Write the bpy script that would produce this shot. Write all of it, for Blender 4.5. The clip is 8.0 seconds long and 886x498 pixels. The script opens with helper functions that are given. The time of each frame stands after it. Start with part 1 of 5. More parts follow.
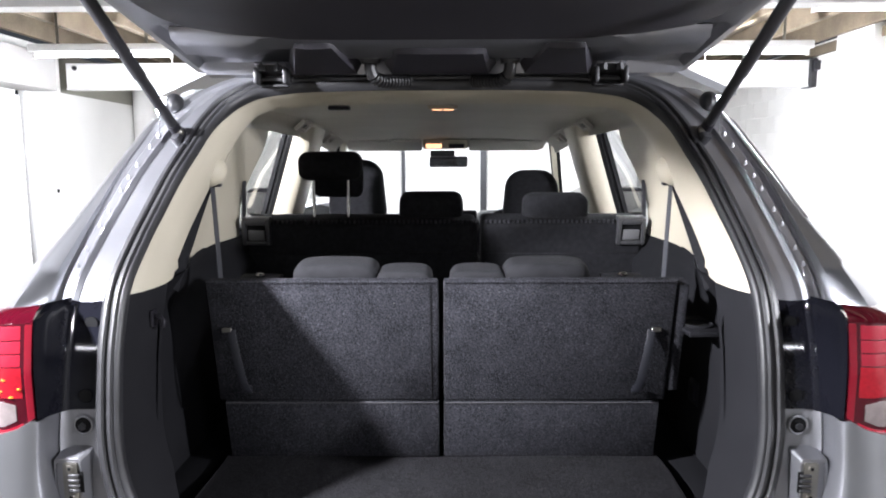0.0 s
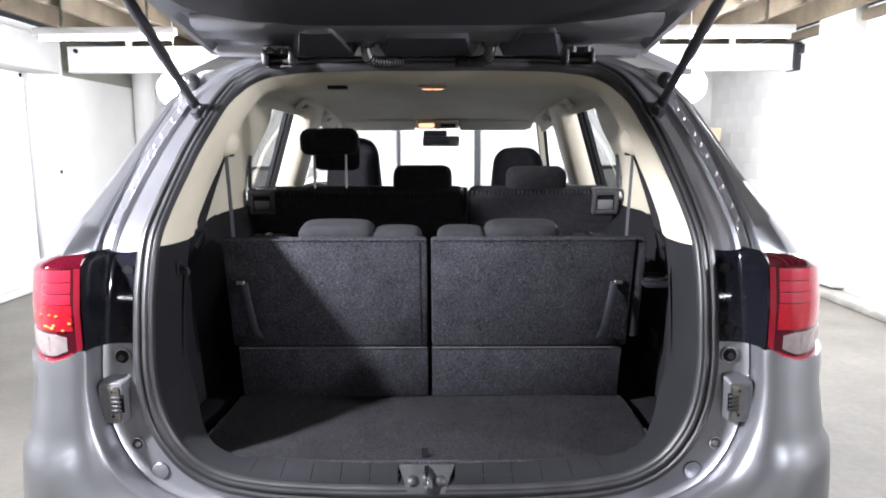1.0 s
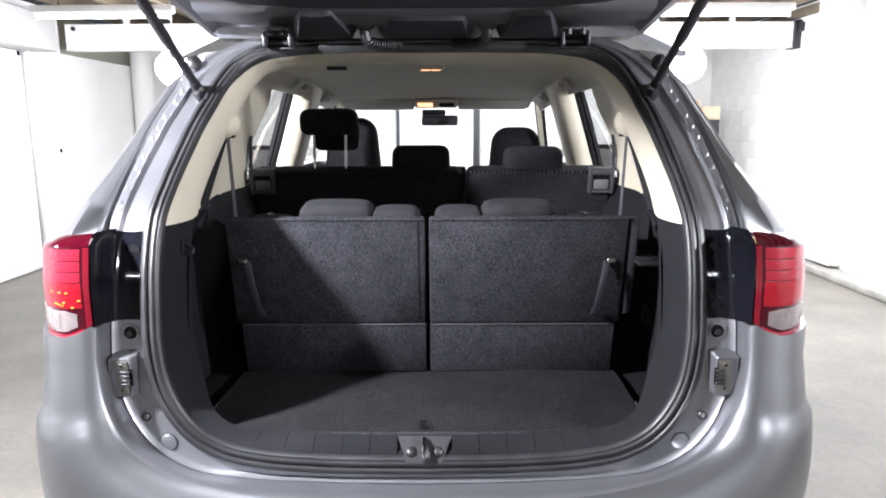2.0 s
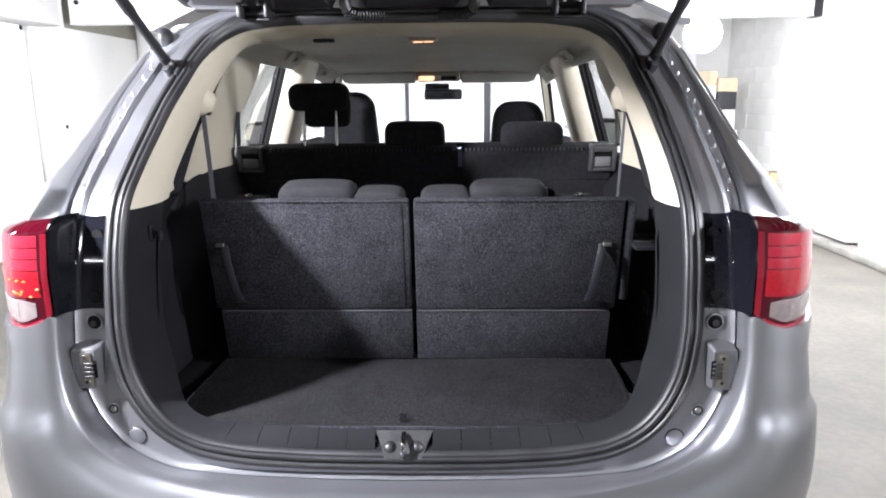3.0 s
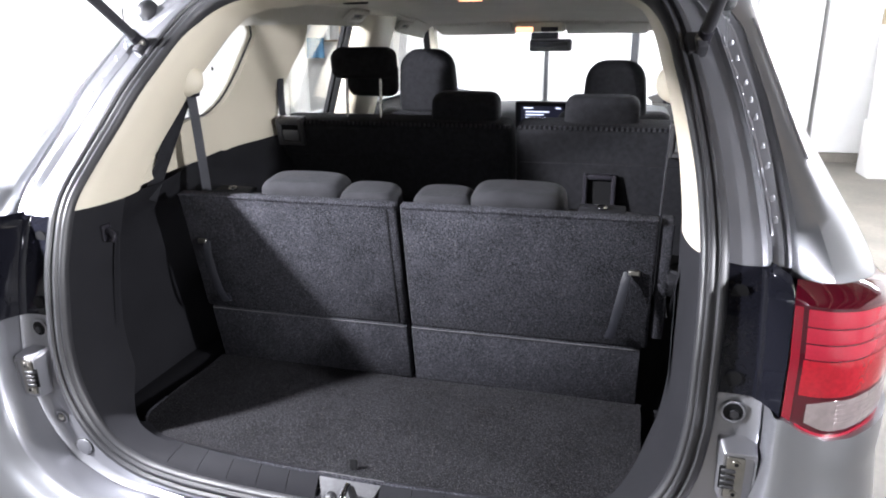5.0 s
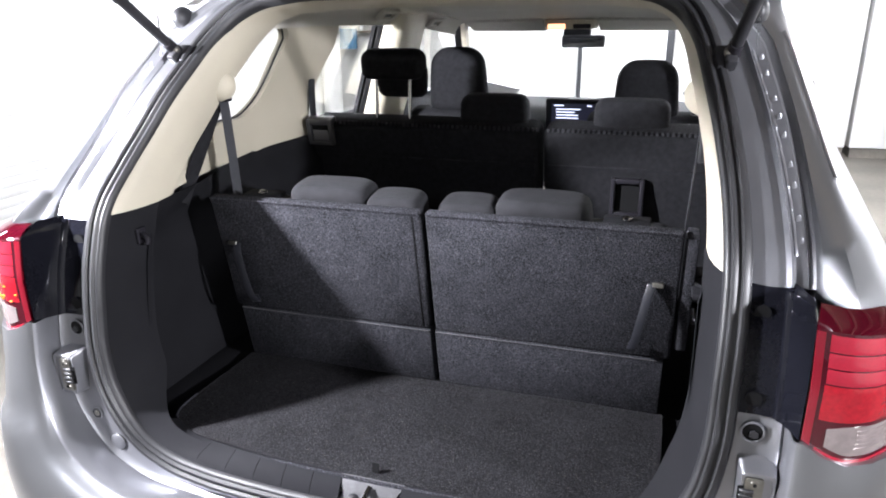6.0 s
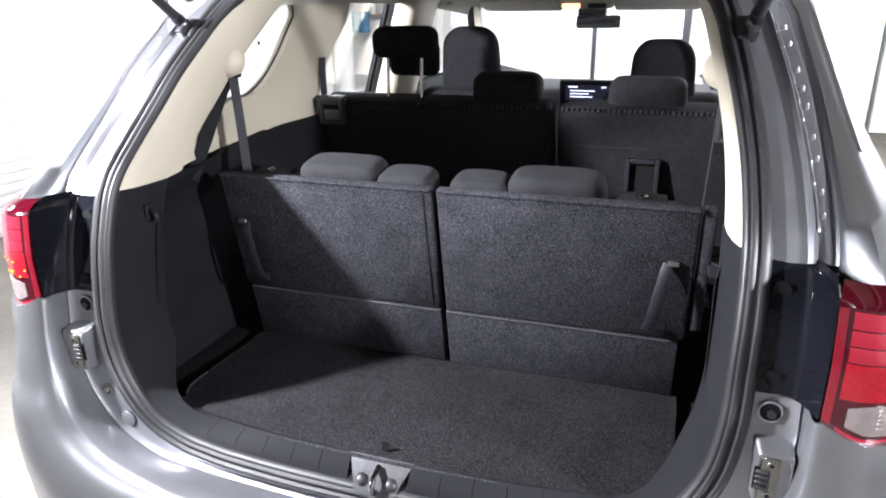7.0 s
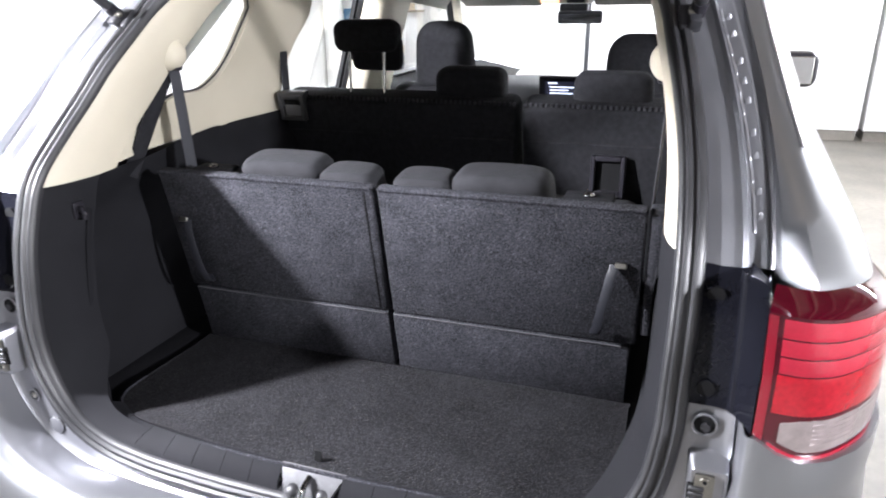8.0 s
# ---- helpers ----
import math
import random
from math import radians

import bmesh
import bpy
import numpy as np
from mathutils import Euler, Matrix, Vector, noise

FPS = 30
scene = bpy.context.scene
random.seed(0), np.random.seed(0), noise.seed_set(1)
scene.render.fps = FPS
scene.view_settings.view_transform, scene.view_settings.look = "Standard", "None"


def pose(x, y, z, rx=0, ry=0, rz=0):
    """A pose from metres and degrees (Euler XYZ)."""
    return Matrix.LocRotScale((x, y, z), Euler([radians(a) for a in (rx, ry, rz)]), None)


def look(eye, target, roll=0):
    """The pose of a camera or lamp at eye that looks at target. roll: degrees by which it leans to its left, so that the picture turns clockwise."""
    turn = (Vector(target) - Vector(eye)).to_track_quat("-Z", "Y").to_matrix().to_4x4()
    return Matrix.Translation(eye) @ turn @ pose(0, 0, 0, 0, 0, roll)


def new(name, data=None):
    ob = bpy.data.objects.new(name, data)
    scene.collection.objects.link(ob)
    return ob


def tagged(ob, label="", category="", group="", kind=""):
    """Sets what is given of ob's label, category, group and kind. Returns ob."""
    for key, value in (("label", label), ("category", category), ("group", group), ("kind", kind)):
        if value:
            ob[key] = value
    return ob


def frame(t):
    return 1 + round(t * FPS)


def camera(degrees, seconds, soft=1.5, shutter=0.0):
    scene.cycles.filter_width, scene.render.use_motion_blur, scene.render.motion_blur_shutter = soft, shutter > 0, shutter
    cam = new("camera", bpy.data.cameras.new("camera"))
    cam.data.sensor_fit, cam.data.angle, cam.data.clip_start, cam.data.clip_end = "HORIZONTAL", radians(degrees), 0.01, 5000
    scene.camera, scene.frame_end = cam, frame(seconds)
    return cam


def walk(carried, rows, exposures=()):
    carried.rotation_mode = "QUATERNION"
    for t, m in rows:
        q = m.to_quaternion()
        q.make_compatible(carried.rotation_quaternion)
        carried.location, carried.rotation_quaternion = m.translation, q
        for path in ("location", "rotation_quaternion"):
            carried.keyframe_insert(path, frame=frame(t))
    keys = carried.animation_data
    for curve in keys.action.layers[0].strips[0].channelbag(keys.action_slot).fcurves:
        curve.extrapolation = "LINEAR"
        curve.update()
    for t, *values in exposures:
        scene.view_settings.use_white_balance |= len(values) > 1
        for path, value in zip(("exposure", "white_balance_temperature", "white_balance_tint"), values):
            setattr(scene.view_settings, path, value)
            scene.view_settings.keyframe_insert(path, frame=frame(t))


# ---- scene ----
cam = camera(66.7, 8.0, soft=1.9, shutter=0.3)
PATH = [
    (0, (0.019, 0.033, 1.53), (0.002, 2.017, 1.275), -0.2),
    (0.5, (0.049, -0.095, 1.512), (0.038, 1.886, 1.235), -0.3),
    (1, (0.044, -0.193, 1.497), (0.038, 1.784, 1.197), -0.2),
    (1.5, (0.04, -0.242, 1.501), (0.037, 1.73, 1.167), -0.2),
    (3, (0.129, -0.138, 1.512), (0.078, 1.813, 1.074), -0.5),
    (3.5, (0.212, 0.024, 1.512), (0.059, 1.954, 1.011), -0.6),
    (4, (0.349, 0.15, 1.551), (0.065, 2.049, 0.994), -0.7),
    (4.5, (0.449, 0.223, 1.585), (0.04, 2.089, 0.993), -0.7),
    (6, (0.494, 0.231, 1.663), (-0.088, 2.033, 1.018), -0.6),
    (6.5, (0.493, 0.226, 1.661), (-0.103, 2.018, 1.0), -0.6),
    (7, (0.491, 0.246, 1.637), (-0.121, 2.024, 0.955), -0.7),
    (7.5, (0.502, 0.265, 1.612), (-0.126, 2.035, 0.924), -0.8),
    (8, (0.592, 0.344, 1.619), (-0.022, 2.119, 0.932), -0.6),
]
walk(cam, [(t, look(eye, target, roll)) for t, eye, target, roll in PATH], [(0, 0.3, 6250, 15), (1.5, 0.32, 6250, 15), (3, 0.36, 6250, 15), (4.5, 0.6, 6250, 15), (7, 0.62, 6250, 15), (7.5, 0.7, 6250, 15), (8, 0.85, 6250, 15)])

# ---- world: a closed garage, only a trace of sky ----
world = bpy.data.worlds.new("world")
scene.world = world
world.use_nodes = True
world.node_tree.nodes["Background"].inputs[0].default_value = (0.8, 0.9, 1.0, 1)
world.node_tree.nodes["Background"].inputs[1].default_value = 0.05

# bare globe lamps hang round the car; x, y, z of each globe, brightness
GLOBES = [
    ((-2.45, 6.2, 2.03), 190),
    ((2.3, 6.2, 2.05), 220),
]
# two hooded work lamps on stands light the open boot: place, what they face, watts
FLOODS = [((-1.50, 0.65, 2.08), (0.0, 1.5, 0.9), 720), ((2.25, 0.5, 1.88), (0.0, 1.5, 0.9), 300)]
# ceiling battens: centre x, y, watts; those not at y 6.1 are added fill
BATTENS_AND_FILL = [(0.0, 8.6, 85), (-3.02, 6.1, 17), (2.55, 6.1, 17), (-3.3, 1.7, 90), (2.9, 4.4, 105), (-2.2, -2.2, 40), (2.2, -2.2, 52)]


def area(name, m, sx, sy, watts, colour=(1, 1, 1)):
    data = bpy.data.lights.new(name, "AREA")
    data.shape, data.size, data.size_y, data.energy, data.color = "RECTANGLE", sx, sy, watts, colour
    ob = new(name, data)
    ob.matrix_world = m
    return ob


for x, y, watts in BATTENS_AND_FILL:
    area("batten_and_fill_light", pose(x, y, 2.44), 1.16, 0.05, watts, (0.95, 0.98, 1.0))

for eye, target, watts in FLOODS:
    data = bpy.data.lights.new("flood_light", "SPOT")
    data.energy, data.color, data.shadow_soft_size, data.spot_size, data.spot_blend = watts, (0.97, 0.985, 1.0), 0.055, radians(150), 0.35
    new("flood_light", data).matrix_world = look(eye, target)

# ---- materials ----
def mat(name, colour, rough=0.5, metal=0.0, vary=0.12, scale=6.0, fine=220.0, bump=0.15, dist=0.001, spec=0.5, coat=0.0,
        fleck=None, fleck_amount=0.3, fibre=None, clump=0.0, wear=0.0, object_vary=0.0):
    m = bpy.data.materials.new(name)
    m.use_nodes = True
    nt = m.node_tree
    b = nt.nodes["Principled BSDF"]
    b.inputs["Metallic"].default_value = metal
    b.inputs["Specular IOR Level"].default_value = spec
    b.inputs["Coat Weight"].default_value = coat
    b.inputs["Coat Roughness"].default_value = 0.06
    tc = nt.nodes.new("ShaderNodeTexCoord")

    def noise_tex(s, detail=4):
        n = nt.nodes.new("ShaderNodeTexNoise")
        n.inputs["Scale"].default_value, n.inputs["Detail"].default_value = s, detail
        nt.links.new(tc.outputs["Object"], n.inputs["Vector"])
        return n

    def mix(fac, a, c, kind="MIX"):
        n = nt.nodes.new("ShaderNodeMix")
        n.data_type, n.blend_type = "RGBA", kind
        for sock, v in ((n.inputs[0], fac), (n.inputs[6], a), (n.inputs[7], c)):
            if isinstance(v, (int, float)):
                sock.default_value = v
            elif isinstance(v, tuple):
                sock.default_value = (*v, 1)
            else:
                nt.links.new(v, sock)
        return n.outputs[2]

    def ramp(src, lo, hi):
        n = nt.nodes.new("ShaderNodeMapRange")
        n.inputs[1].default_value, n.inputs[2].default_value = lo, hi
        nt.links.new(src, n.inputs[0])
        return n.outputs[0]

    big, small = noise_tex(scale, 5), noise_tex(fine, 2)
    dark = tuple(c * (1 - vary) for c in colour)
    light = tuple(min(1, c * (1 + vary)) for c in colour)
    col = mix(ramp(big.outputs[0], 0.3, 0.7), dark, light)
    col = mix(ramp(small.outputs[0], 0.35, 0.65), col, mix(1.0, col, tuple([1 - vary * 0.6] * 3), "MULTIPLY"))
    if fleck:
        f = noise_tex(fine * 0.8, 1)
        f.inputs["Roughness"].default_value = 0.8
        amount = ramp(f.outputs[0], 0.70 - fleck_amount * 0.5, 0.76)
        col = mix(amount, col, fleck)
    if fibre:
        for k, (sx, sy, sz) in enumerate(((620, 260, 380), (260, 620, 300), (340, 340, 620))):
            mp = nt.nodes.new("ShaderNodeMapping")
            mp.inputs["Scale"].default_value = (sx, sy, sz)
            mp.inputs["Rotation"].default_value = (0.3 * k, 0.5, 0.7 * k)
            nt.links.new(tc.outputs["Object"], mp.inputs["Vector"])
            fn = nt.nodes.new("ShaderNodeTexNoise")
            fn.inputs["Scale"].default_value, fn.inputs["Detail"].default_value = 1.0, 1
            nt.links.new(mp.outputs[0], fn.inputs["Vector"])
            col = mix(ramp(fn.outputs[0], 0.56, 0.72), col, fibre)
            col = mix(ramp(fn.outputs[0], 0.40, 0.28), col, tuple(c * 0.5 for c in colour))
    if clump:
        mp = nt.nodes.new("ShaderNodeMapping")
        mp.inputs["Scale"].default_value = (330, 150, 60)
        nt.links.new(tc.outputs["Object"], mp.inputs["Vector"])
        cn = nt.nodes.new("ShaderNodeTexNoise")
        cn.inputs["Scale"].default_value, cn.inputs["Detail"].default_value = 1.0, 4
        cn.inputs["Roughness"].default_value = 0.65
        nt.links.new(mp.outputs[0], cn.inputs["Vector"])
        wide = noise_tex(11, 4)
        for src, k in ((cn.outputs[0], clump), (wide.outputs[0], clump * 0.45)):
            s = nt.nodes.new("ShaderNodeMapRange")
            s.inputs[1].default_value, s.inputs[2].default_value = 0.32, 0.68
            s.inputs[3].default_value, s.inputs[4].default_value = 1 - k, 1 + k
            nt.links.new(src, s.inputs[0])
            col = mix(1.0, col, s.outputs[0], "MULTIPLY")
    if wear:
        w = noise_tex(scale * 0.35, 8)
        col = mix(ramp(w.outputs[0], 0.52, 0.75), col, mix(wear, col, (0.16, 0.14, 0.12)))
    if object_vary:
        oi = nt.nodes.new("ShaderNodeObjectInfo")
        s = nt.nodes.new("ShaderNodeMapRange")
        s.inputs[3].default_value, s.inputs[4].default_value = 1 - object_vary, 1 + object_vary
        nt.links.new(oi.outputs["Random"], s.inputs[0])
        col = mix(1.0, col, s.outputs[0], "MULTIPLY")
    nt.links.new(col, b.inputs["Base Color"])
    r = nt.nodes.new("ShaderNodeMapRange")
    r.inputs[3].default_value, r.inputs[4].default_value = max(0.02, rough * 0.88), min(1, rough * 1.14)
    nt.links.new(big.outputs[0], r.inputs[0])
    nt.links.new(r.outputs[0], b.inputs["Roughness"])
    if bump:
        bp = nt.nodes.new("ShaderNodeBump")
        bp.inputs["Strength"].default_value, bp.inputs["Distance"].default_value = bump, dist
        nt.links.new(small.outputs[0], bp.inputs["Height"])
        nt.links.new(bp.outputs[0], b.inputs["Normal"])
    return m


def glow(name, colour, strength):
    m = bpy.data.materials.new(name)
    m.use_nodes = True
    b = m.node_tree.nodes["Principled BSDF"]
    b.inputs["Base Color"].default_value = (*colour, 1)
    b.inputs["Emission Color"].default_value = (*colour, 1)
    b.inputs["Emission Strength"].default_value = strength
    return m


def glassy(name, colour, rough=0.0, ior=1.45):
    m = bpy.data.materials.new(name)
    m.use_nodes = True
    b = m.node_tree.nodes["Principled BSDF"]
    b.inputs["Base Color"].default_value = (*colour, 1)
    b.inputs["Roughness"].default_value = rough
    b.inputs["IOR"].default_value = ior
    b.inputs["Transmission Weight"].default_value = 1.0
    return m


PAINT = mat("silver_paint", (0.235, 0.239, 0.252), 0.31, 0.88, vary=0.04, scale=3, fine=1500, bump=0.03, dist=0.0004, coat=0.15)
JAMB = mat("jamb_paint", (0.262, 0.264, 0.283), 0.34, 0.78, vary=0.06, scale=9, fine=900, bump=0.04, dist=0.0004, coat=0.12)
GLOSS_BLACK = mat("gloss_black", (0.006, 0.0062, 0.009), 0.06, 0.0, vary=0.2, bump=0.01, spec=0.22)
RUBBER = mat("seal_rubber", (0.017, 0.017, 0.019), 0.46, 0.0, spec=0.55, vary=0.25, scale=14, bump=0.15)
PLASTIC = mat("black_plastic", (0.0130, 0.0130, 0.0148), 0.66, 0.0, vary=0.14, scale=10, fine=700, bump=0.35, dist=0.0008, spec=0.05)
# near-black for trim, and for flat fills that paint the dark of holes
BLACK = mat("hole_black", (0.005, 0.005, 0.0055), 0.7, vary=0.2, bump=0.05, spec=0.15)
PLASTIC_SMOOTH = mat("smooth_black_plastic", (0.016, 0.015, 0.019), 0.4, vary=0.15, bump=0.1, spec=0.22)
TRIM = mat("tailgate_trim_plastic", (0.029, 0.0275, 0.034), 0.5, vary=0.1, scale=8, fine=700, bump=0.25, dist=0.0006, spec=0.35)
SATIN_GREY = mat("satin_grey_plastic", (0.045, 0.045, 0.048), 0.35, vary=0.1, bump=0.08, spec=0.4)
GREY_PLASTIC = mat("grey_plastic", (0.11, 0.11, 0.115), 0.5, vary=0.1, bump=0.1)
CREAM = mat("cream_plastic", (0.485, 0.445, 0.35), 0.55, 0.0, vary=0.05, scale=5, fine=600, bump=0.25, dist=0.0006)
HEADLINER = mat("headliner_fabric", (0.52, 0.50, 0.45), 0.95, 0.0, vary=0.05, scale=3, fine=500, bump=0.4, dist=0.0008, spec=0.1)
CARPET = mat("boot_carpet", (0.0180, 0.0182, 0.0214), 0.95, 0.0, vary=0.4, scale=20, fine=300, bump=0.7, dist=0.002, spec=0.08, fibre=(0.054, 0.054, 0.063), clump=0.20, fleck=(0.10, 0.095, 0.09), fleck_amount=0.06)
# dustier copy of CARPET, also dimmed to offset excess lamp light on the floor
DIMMED_FLOOR_CARPET = mat("dusty_dimmed_floor_carpet", (0.0100, 0.0098, 0.0110), 0.95, 0.0, vary=0.5, scale=9, fine=300, bump=0.7, dist=0.002, spec=0.06, fibre=(0.033, 0.032, 0.035), clump=0.22, fleck=(0.09, 0.085, 0.075), fleck_amount=0.06)
CARPET_EDGE = mat("carpet_edge", (0.065, 0.065, 0.068), 0.95, vary=0.3, fine=300, bump=0.8, dist=0.002, spec=0.08)
FABRIC = mat("seat_fabric", (0.0140, 0.0140, 0.0160), 0.92, 0.0, vary=0.3, scale=60, fine=700, bump=0.6, dist=0.0012, spec=0.13)
FABRIC_LIGHT = mat("knit_seat_fabric", (0.0205, 0.0205, 0.0229), 0.9, 0.0, vary=0.2, scale=30, fine=700, bump=0.6, dist=0.0012, spec=0.15)
PALE_THREAD = mat("pale_thread", (0.032, 0.032, 0.036), 0.9, vary=0.2, fine=900, bump=0.3, spec=0.1)
WEBBING = mat("belt_webbing", (0.035, 0.036, 0.042), 0.8, vary=0.15, fine=1200, bump=0.4)
STRAP = mat("nylon_strap", (0.0085, 0.009, 0.013), 0.55, spec=0.35, vary=0.25, scale=40, fine=900, bump=0.4)
CHROME = mat("chrome", (0.30, 0.30, 0.31), 0.1, 1.0, vary=0.03, bump=0.0)
BRIGHT = mat("bright_moulding", (0.62, 0.62, 0.63), 0.3, 0.9, vary=0.03, bump=0.0)
STEEL = mat("zinc_steel", (0.27, 0.26, 0.235), 0.38, 1.0, vary=0.12, scale=30, bump=0.1)
DULL_STEEL = mat("dull_grey_steel", (0.055, 0.055, 0.058), 0.42, 0.5, spec=0.3, vary=0.2, scale=30, bump=0.15)
DARK_STEEL = mat("black_steel", (0.03, 0.03, 0.034), 0.4, 0.3, vary=0.2, bump=0.1)
RED_LENS = mat("red_lens", (0.20, 0.007, 0.018), 0.22, 0.0, vary=0.16, scale=9, fine=300, bump=0.03, spec=0.5, coat=0.4)
DARK_RED = mat("deep_red_lens", (0.034, 0.001, 0.0045), 0.05, 0.0, vary=0.1, bump=0.01, spec=0.5, coat=0.3)
RIM_RED = mat("rim_red_lens", (0.125, 0.004, 0.011), 0.08, 0.0, vary=0.1, bump=0.01, spec=0.5, coat=0.4)
BRAKE_RED = mat("brake_red_lens", (0.20, 0.005, 0.011), 0.16, 0.0, vary=0.18, scale=150, fine=500, bump=0.25, dist=0.0006, spec=0.4, coat=0.4)
# amber for glints of reflected light painted onto the left lens
AMBER_GLINT = mat("amber_glint", (0.95, 0.16, 0.02), 0.12, 0.0, vary=0.2, scale=150, fine=400, bump=0.3, coat=1.0)
CLEAR_LENS = mat("clear_lens", (0.19, 0.16, 0.158), 0.2, 0.3, vary=0.12, scale=60, fine=300, bump=0.15, dist=0.001, coat=0.5)
# grey of the unseen rear wall, chosen for reflections and bounce on the car
UNSEEN_WALL = mat("unseen_wall_grey", (0.48, 0.475, 0.46), 0.8, vary=0.1, scale=1.5, fine=60, bump=0.3, dist=0.003)
DASH = mat("dash_plastic", (0.035, 0.036, 0.040), 0.7, vary=0.1, fine=600, bump=0.3)
GLASS = glassy("window_glass", (0.96, 0.98, 0.97))
MIRROR = mat("mirror_glass", (0.8, 0.8, 0.8), 0.02, 1.0, vary=0.0, bump=0.0)
LAMP_WARM = glow("warm_map_light", (1.0, 0.50, 0.25), 1.7)
SCREEN = glow("screen_dark", (0.010, 0.011, 0.02), 1.0)
SCREEN_TEXT = glow("screen_text", (0.75, 0.8, 1.0), 1.6)
WALL = mat("white_wall_paint", (0.74, 0.735, 0.71), 0.75, vary=0.05, scale=1.6, fine=60, bump=0.4, dist=0.005, wear=0.3)
BLOCK = mat("white_painted_block", (0.74, 0.735, 0.71), 0.75, vary=0.05, scale=2.6, fine=60, bump=0.4, dist=0.004, wear=0.3, object_vary=0.008)
CONCRETE = mat("garage_concrete", (0.175, 0.161, 0.138), 0.6, vary=0.20, scale=2.2, fine=24, bump=0.3, dist=0.004, wear=0.4)
# white steel greyed so the curtain box carries its shade as colour
SHADED_WHITE = mat("shaded_white_steel", (0.42, 0.415, 0.40), 0.6, vary=0.08, scale=2, fine=90, bump=0.1, wear=0.3)
OLIVE_BOARD = mat("olive_grey_board", (0.30, 0.29, 0.245), 0.85, vary=0.12, scale=2, fine=60, bump=0.2)
KERB = mat("pale_kerb_concrete", (0.36, 0.345, 0.31), 0.75, vary=0.25, scale=4, fine=40, bump=0.4, dist=0.004, wear=0.5)
TIMBER = mat("joist_timber", (0.17, 0.135, 0.092), 0.8, vary=0.3, scale=3, fine=60, bump=0.3, object_vary=0.2)
CEILING = mat("ceiling_board", (0.16, 0.13, 0.095), 0.85, vary=0.25, scale=2, fine=60, bump=0.2)
WHITE_STEEL = mat("white_painted_steel", (0.80, 0.80, 0.79), 0.5, vary=0.06, scale=2, fine=90, bump=0.1, wear=0.2)
SHUTTER = mat("roller_door_white", (0.80, 0.80, 0.79), 0.45, vary=0.04, scale=2, fine=90, bump=0.05)
TUBE = glow("fluorescent_tube", (1.0, 1.0, 1.0), 5.0)
CARDBOARD = mat("cardboard", (0.50, 0.40, 0.28), 0.85, vary=0.15, fine=120, bump=0.2, object_vary=0.2)
BLUE_CLOTH = mat("blue_cloth", (0.06, 0.16, 0.26), 0.9, vary=0.2, bump=0.5)
YELLOW = mat("pale_timber", (0.70, 0.55, 0.30), 0.6, vary=0.15, bump=0.1)


# ---- shape helpers ----
BASE = {}


def thing(name, at, label, category, group="", kind=""):
    ob = new(name)
    ob.empty_display_size = 0.1
    ob.location = at
    BASE[ob.name] = Vector(at)
    return tagged(ob, label, category, group, kind)


def part(name, bm, material, parent=None, label="", smooth=40):
    """Links a bmesh, in world coordinates, as one mesh under its thing or part."""
    off = BASE[parent.name] if parent else Vector((0, 0, 0))
    bmesh.ops.remove_doubles(bm, verts=bm.verts, dist=1e-5)
    bmesh.ops.recalc_face_normals(bm, faces=bm.faces)
    bm.transform(Matrix.Translation(-off))
    me = bpy.data.meshes.new(name)
    bm.to_mesh(me)
    bm.free()
    me.materials.append(material)
    if smooth:
        me.shade_smooth()
        me.set_sharp_from_angle(angle=radians(smooth))
    ob = new(name, me)
    if parent:
        ob.parent = parent
    BASE[ob.name] = off
    if label:
        ob["label"] = label
    return ob


def solid(name, bm, material, label, category, group="", kind="", smooth=40):
    return tagged(part(name, bm, material, None, "", smooth), label, category, group, kind)


def B():
    return bmesh.new()


def box(bm, x0, x1, y0, y1, z0, z1, bevel=0.0, seg=2, m=None):
    vs = [bm.verts.new((x, y, z)) for x in (x0, x1) for y in (y0, y1) for z in (z0, z1)]
    fs = [(0, 1, 3, 2), (4, 6, 7, 5), (0, 4, 5, 1), (2, 3, 7, 6), (0, 2, 6, 4), (1, 5, 7, 3)]
    faces = [bm.faces.new([vs[i] for i in f]) for f in fs]
    if bevel:
        edges = list({e for f in faces for e in f.edges})
        r = bmesh.ops.bevel(bm, geom=edges, offset=bevel, segments=seg, affect="EDGES", profile=0.5)
        vs = list({v for f in r["faces"] for v in f.verts} | {v for v in vs if v.is_valid})
    if m:
        bmesh.ops.transform(bm, matrix=m, verts=[v for v in vs if v.is_valid])
    return bm


def cyl(bm, p0, p1, r, seg=20, r1=None):
    p0, p1 = Vector(p0), Vector(p1)
    m = Matrix.Translation((p0 + p1) / 2) @ (p1 - p0).to_track_quat("Z", "Y").to_matrix().to_4x4()
    bmesh.ops.create_cone(bm, cap_ends=True, segments=seg, radius1=r, radius2=r if r1 is None else r1, depth=(p1 - p0).length, matrix=m)
    return bm


def ball(bm, c, r, scale=(1, 1, 1), u=20, v=12):
    bmesh.ops.create_uvsphere(bm, u_segments=u, v_segments=v, radius=r, matrix=Matrix.Translation(c) @ Matrix.Diagonal((*scale, 1)))
    return bm


def grid(bm, rows, close_u=False, close_v=False):
    vs = [[bm.verts.new(p) for p in row] for row in rows]
    n, k = len(vs), len(vs[0])
    for i in range(n if close_u else n - 1):
        for j in range(k if close_v else k - 1):
            a, b, c, d = vs[i][j], vs[i][(j + 1) % k], vs[(i + 1) % n][(j + 1) % k], vs[(i + 1) % n][j]
            bm.faces.new((a, b, c, d))
    return bm




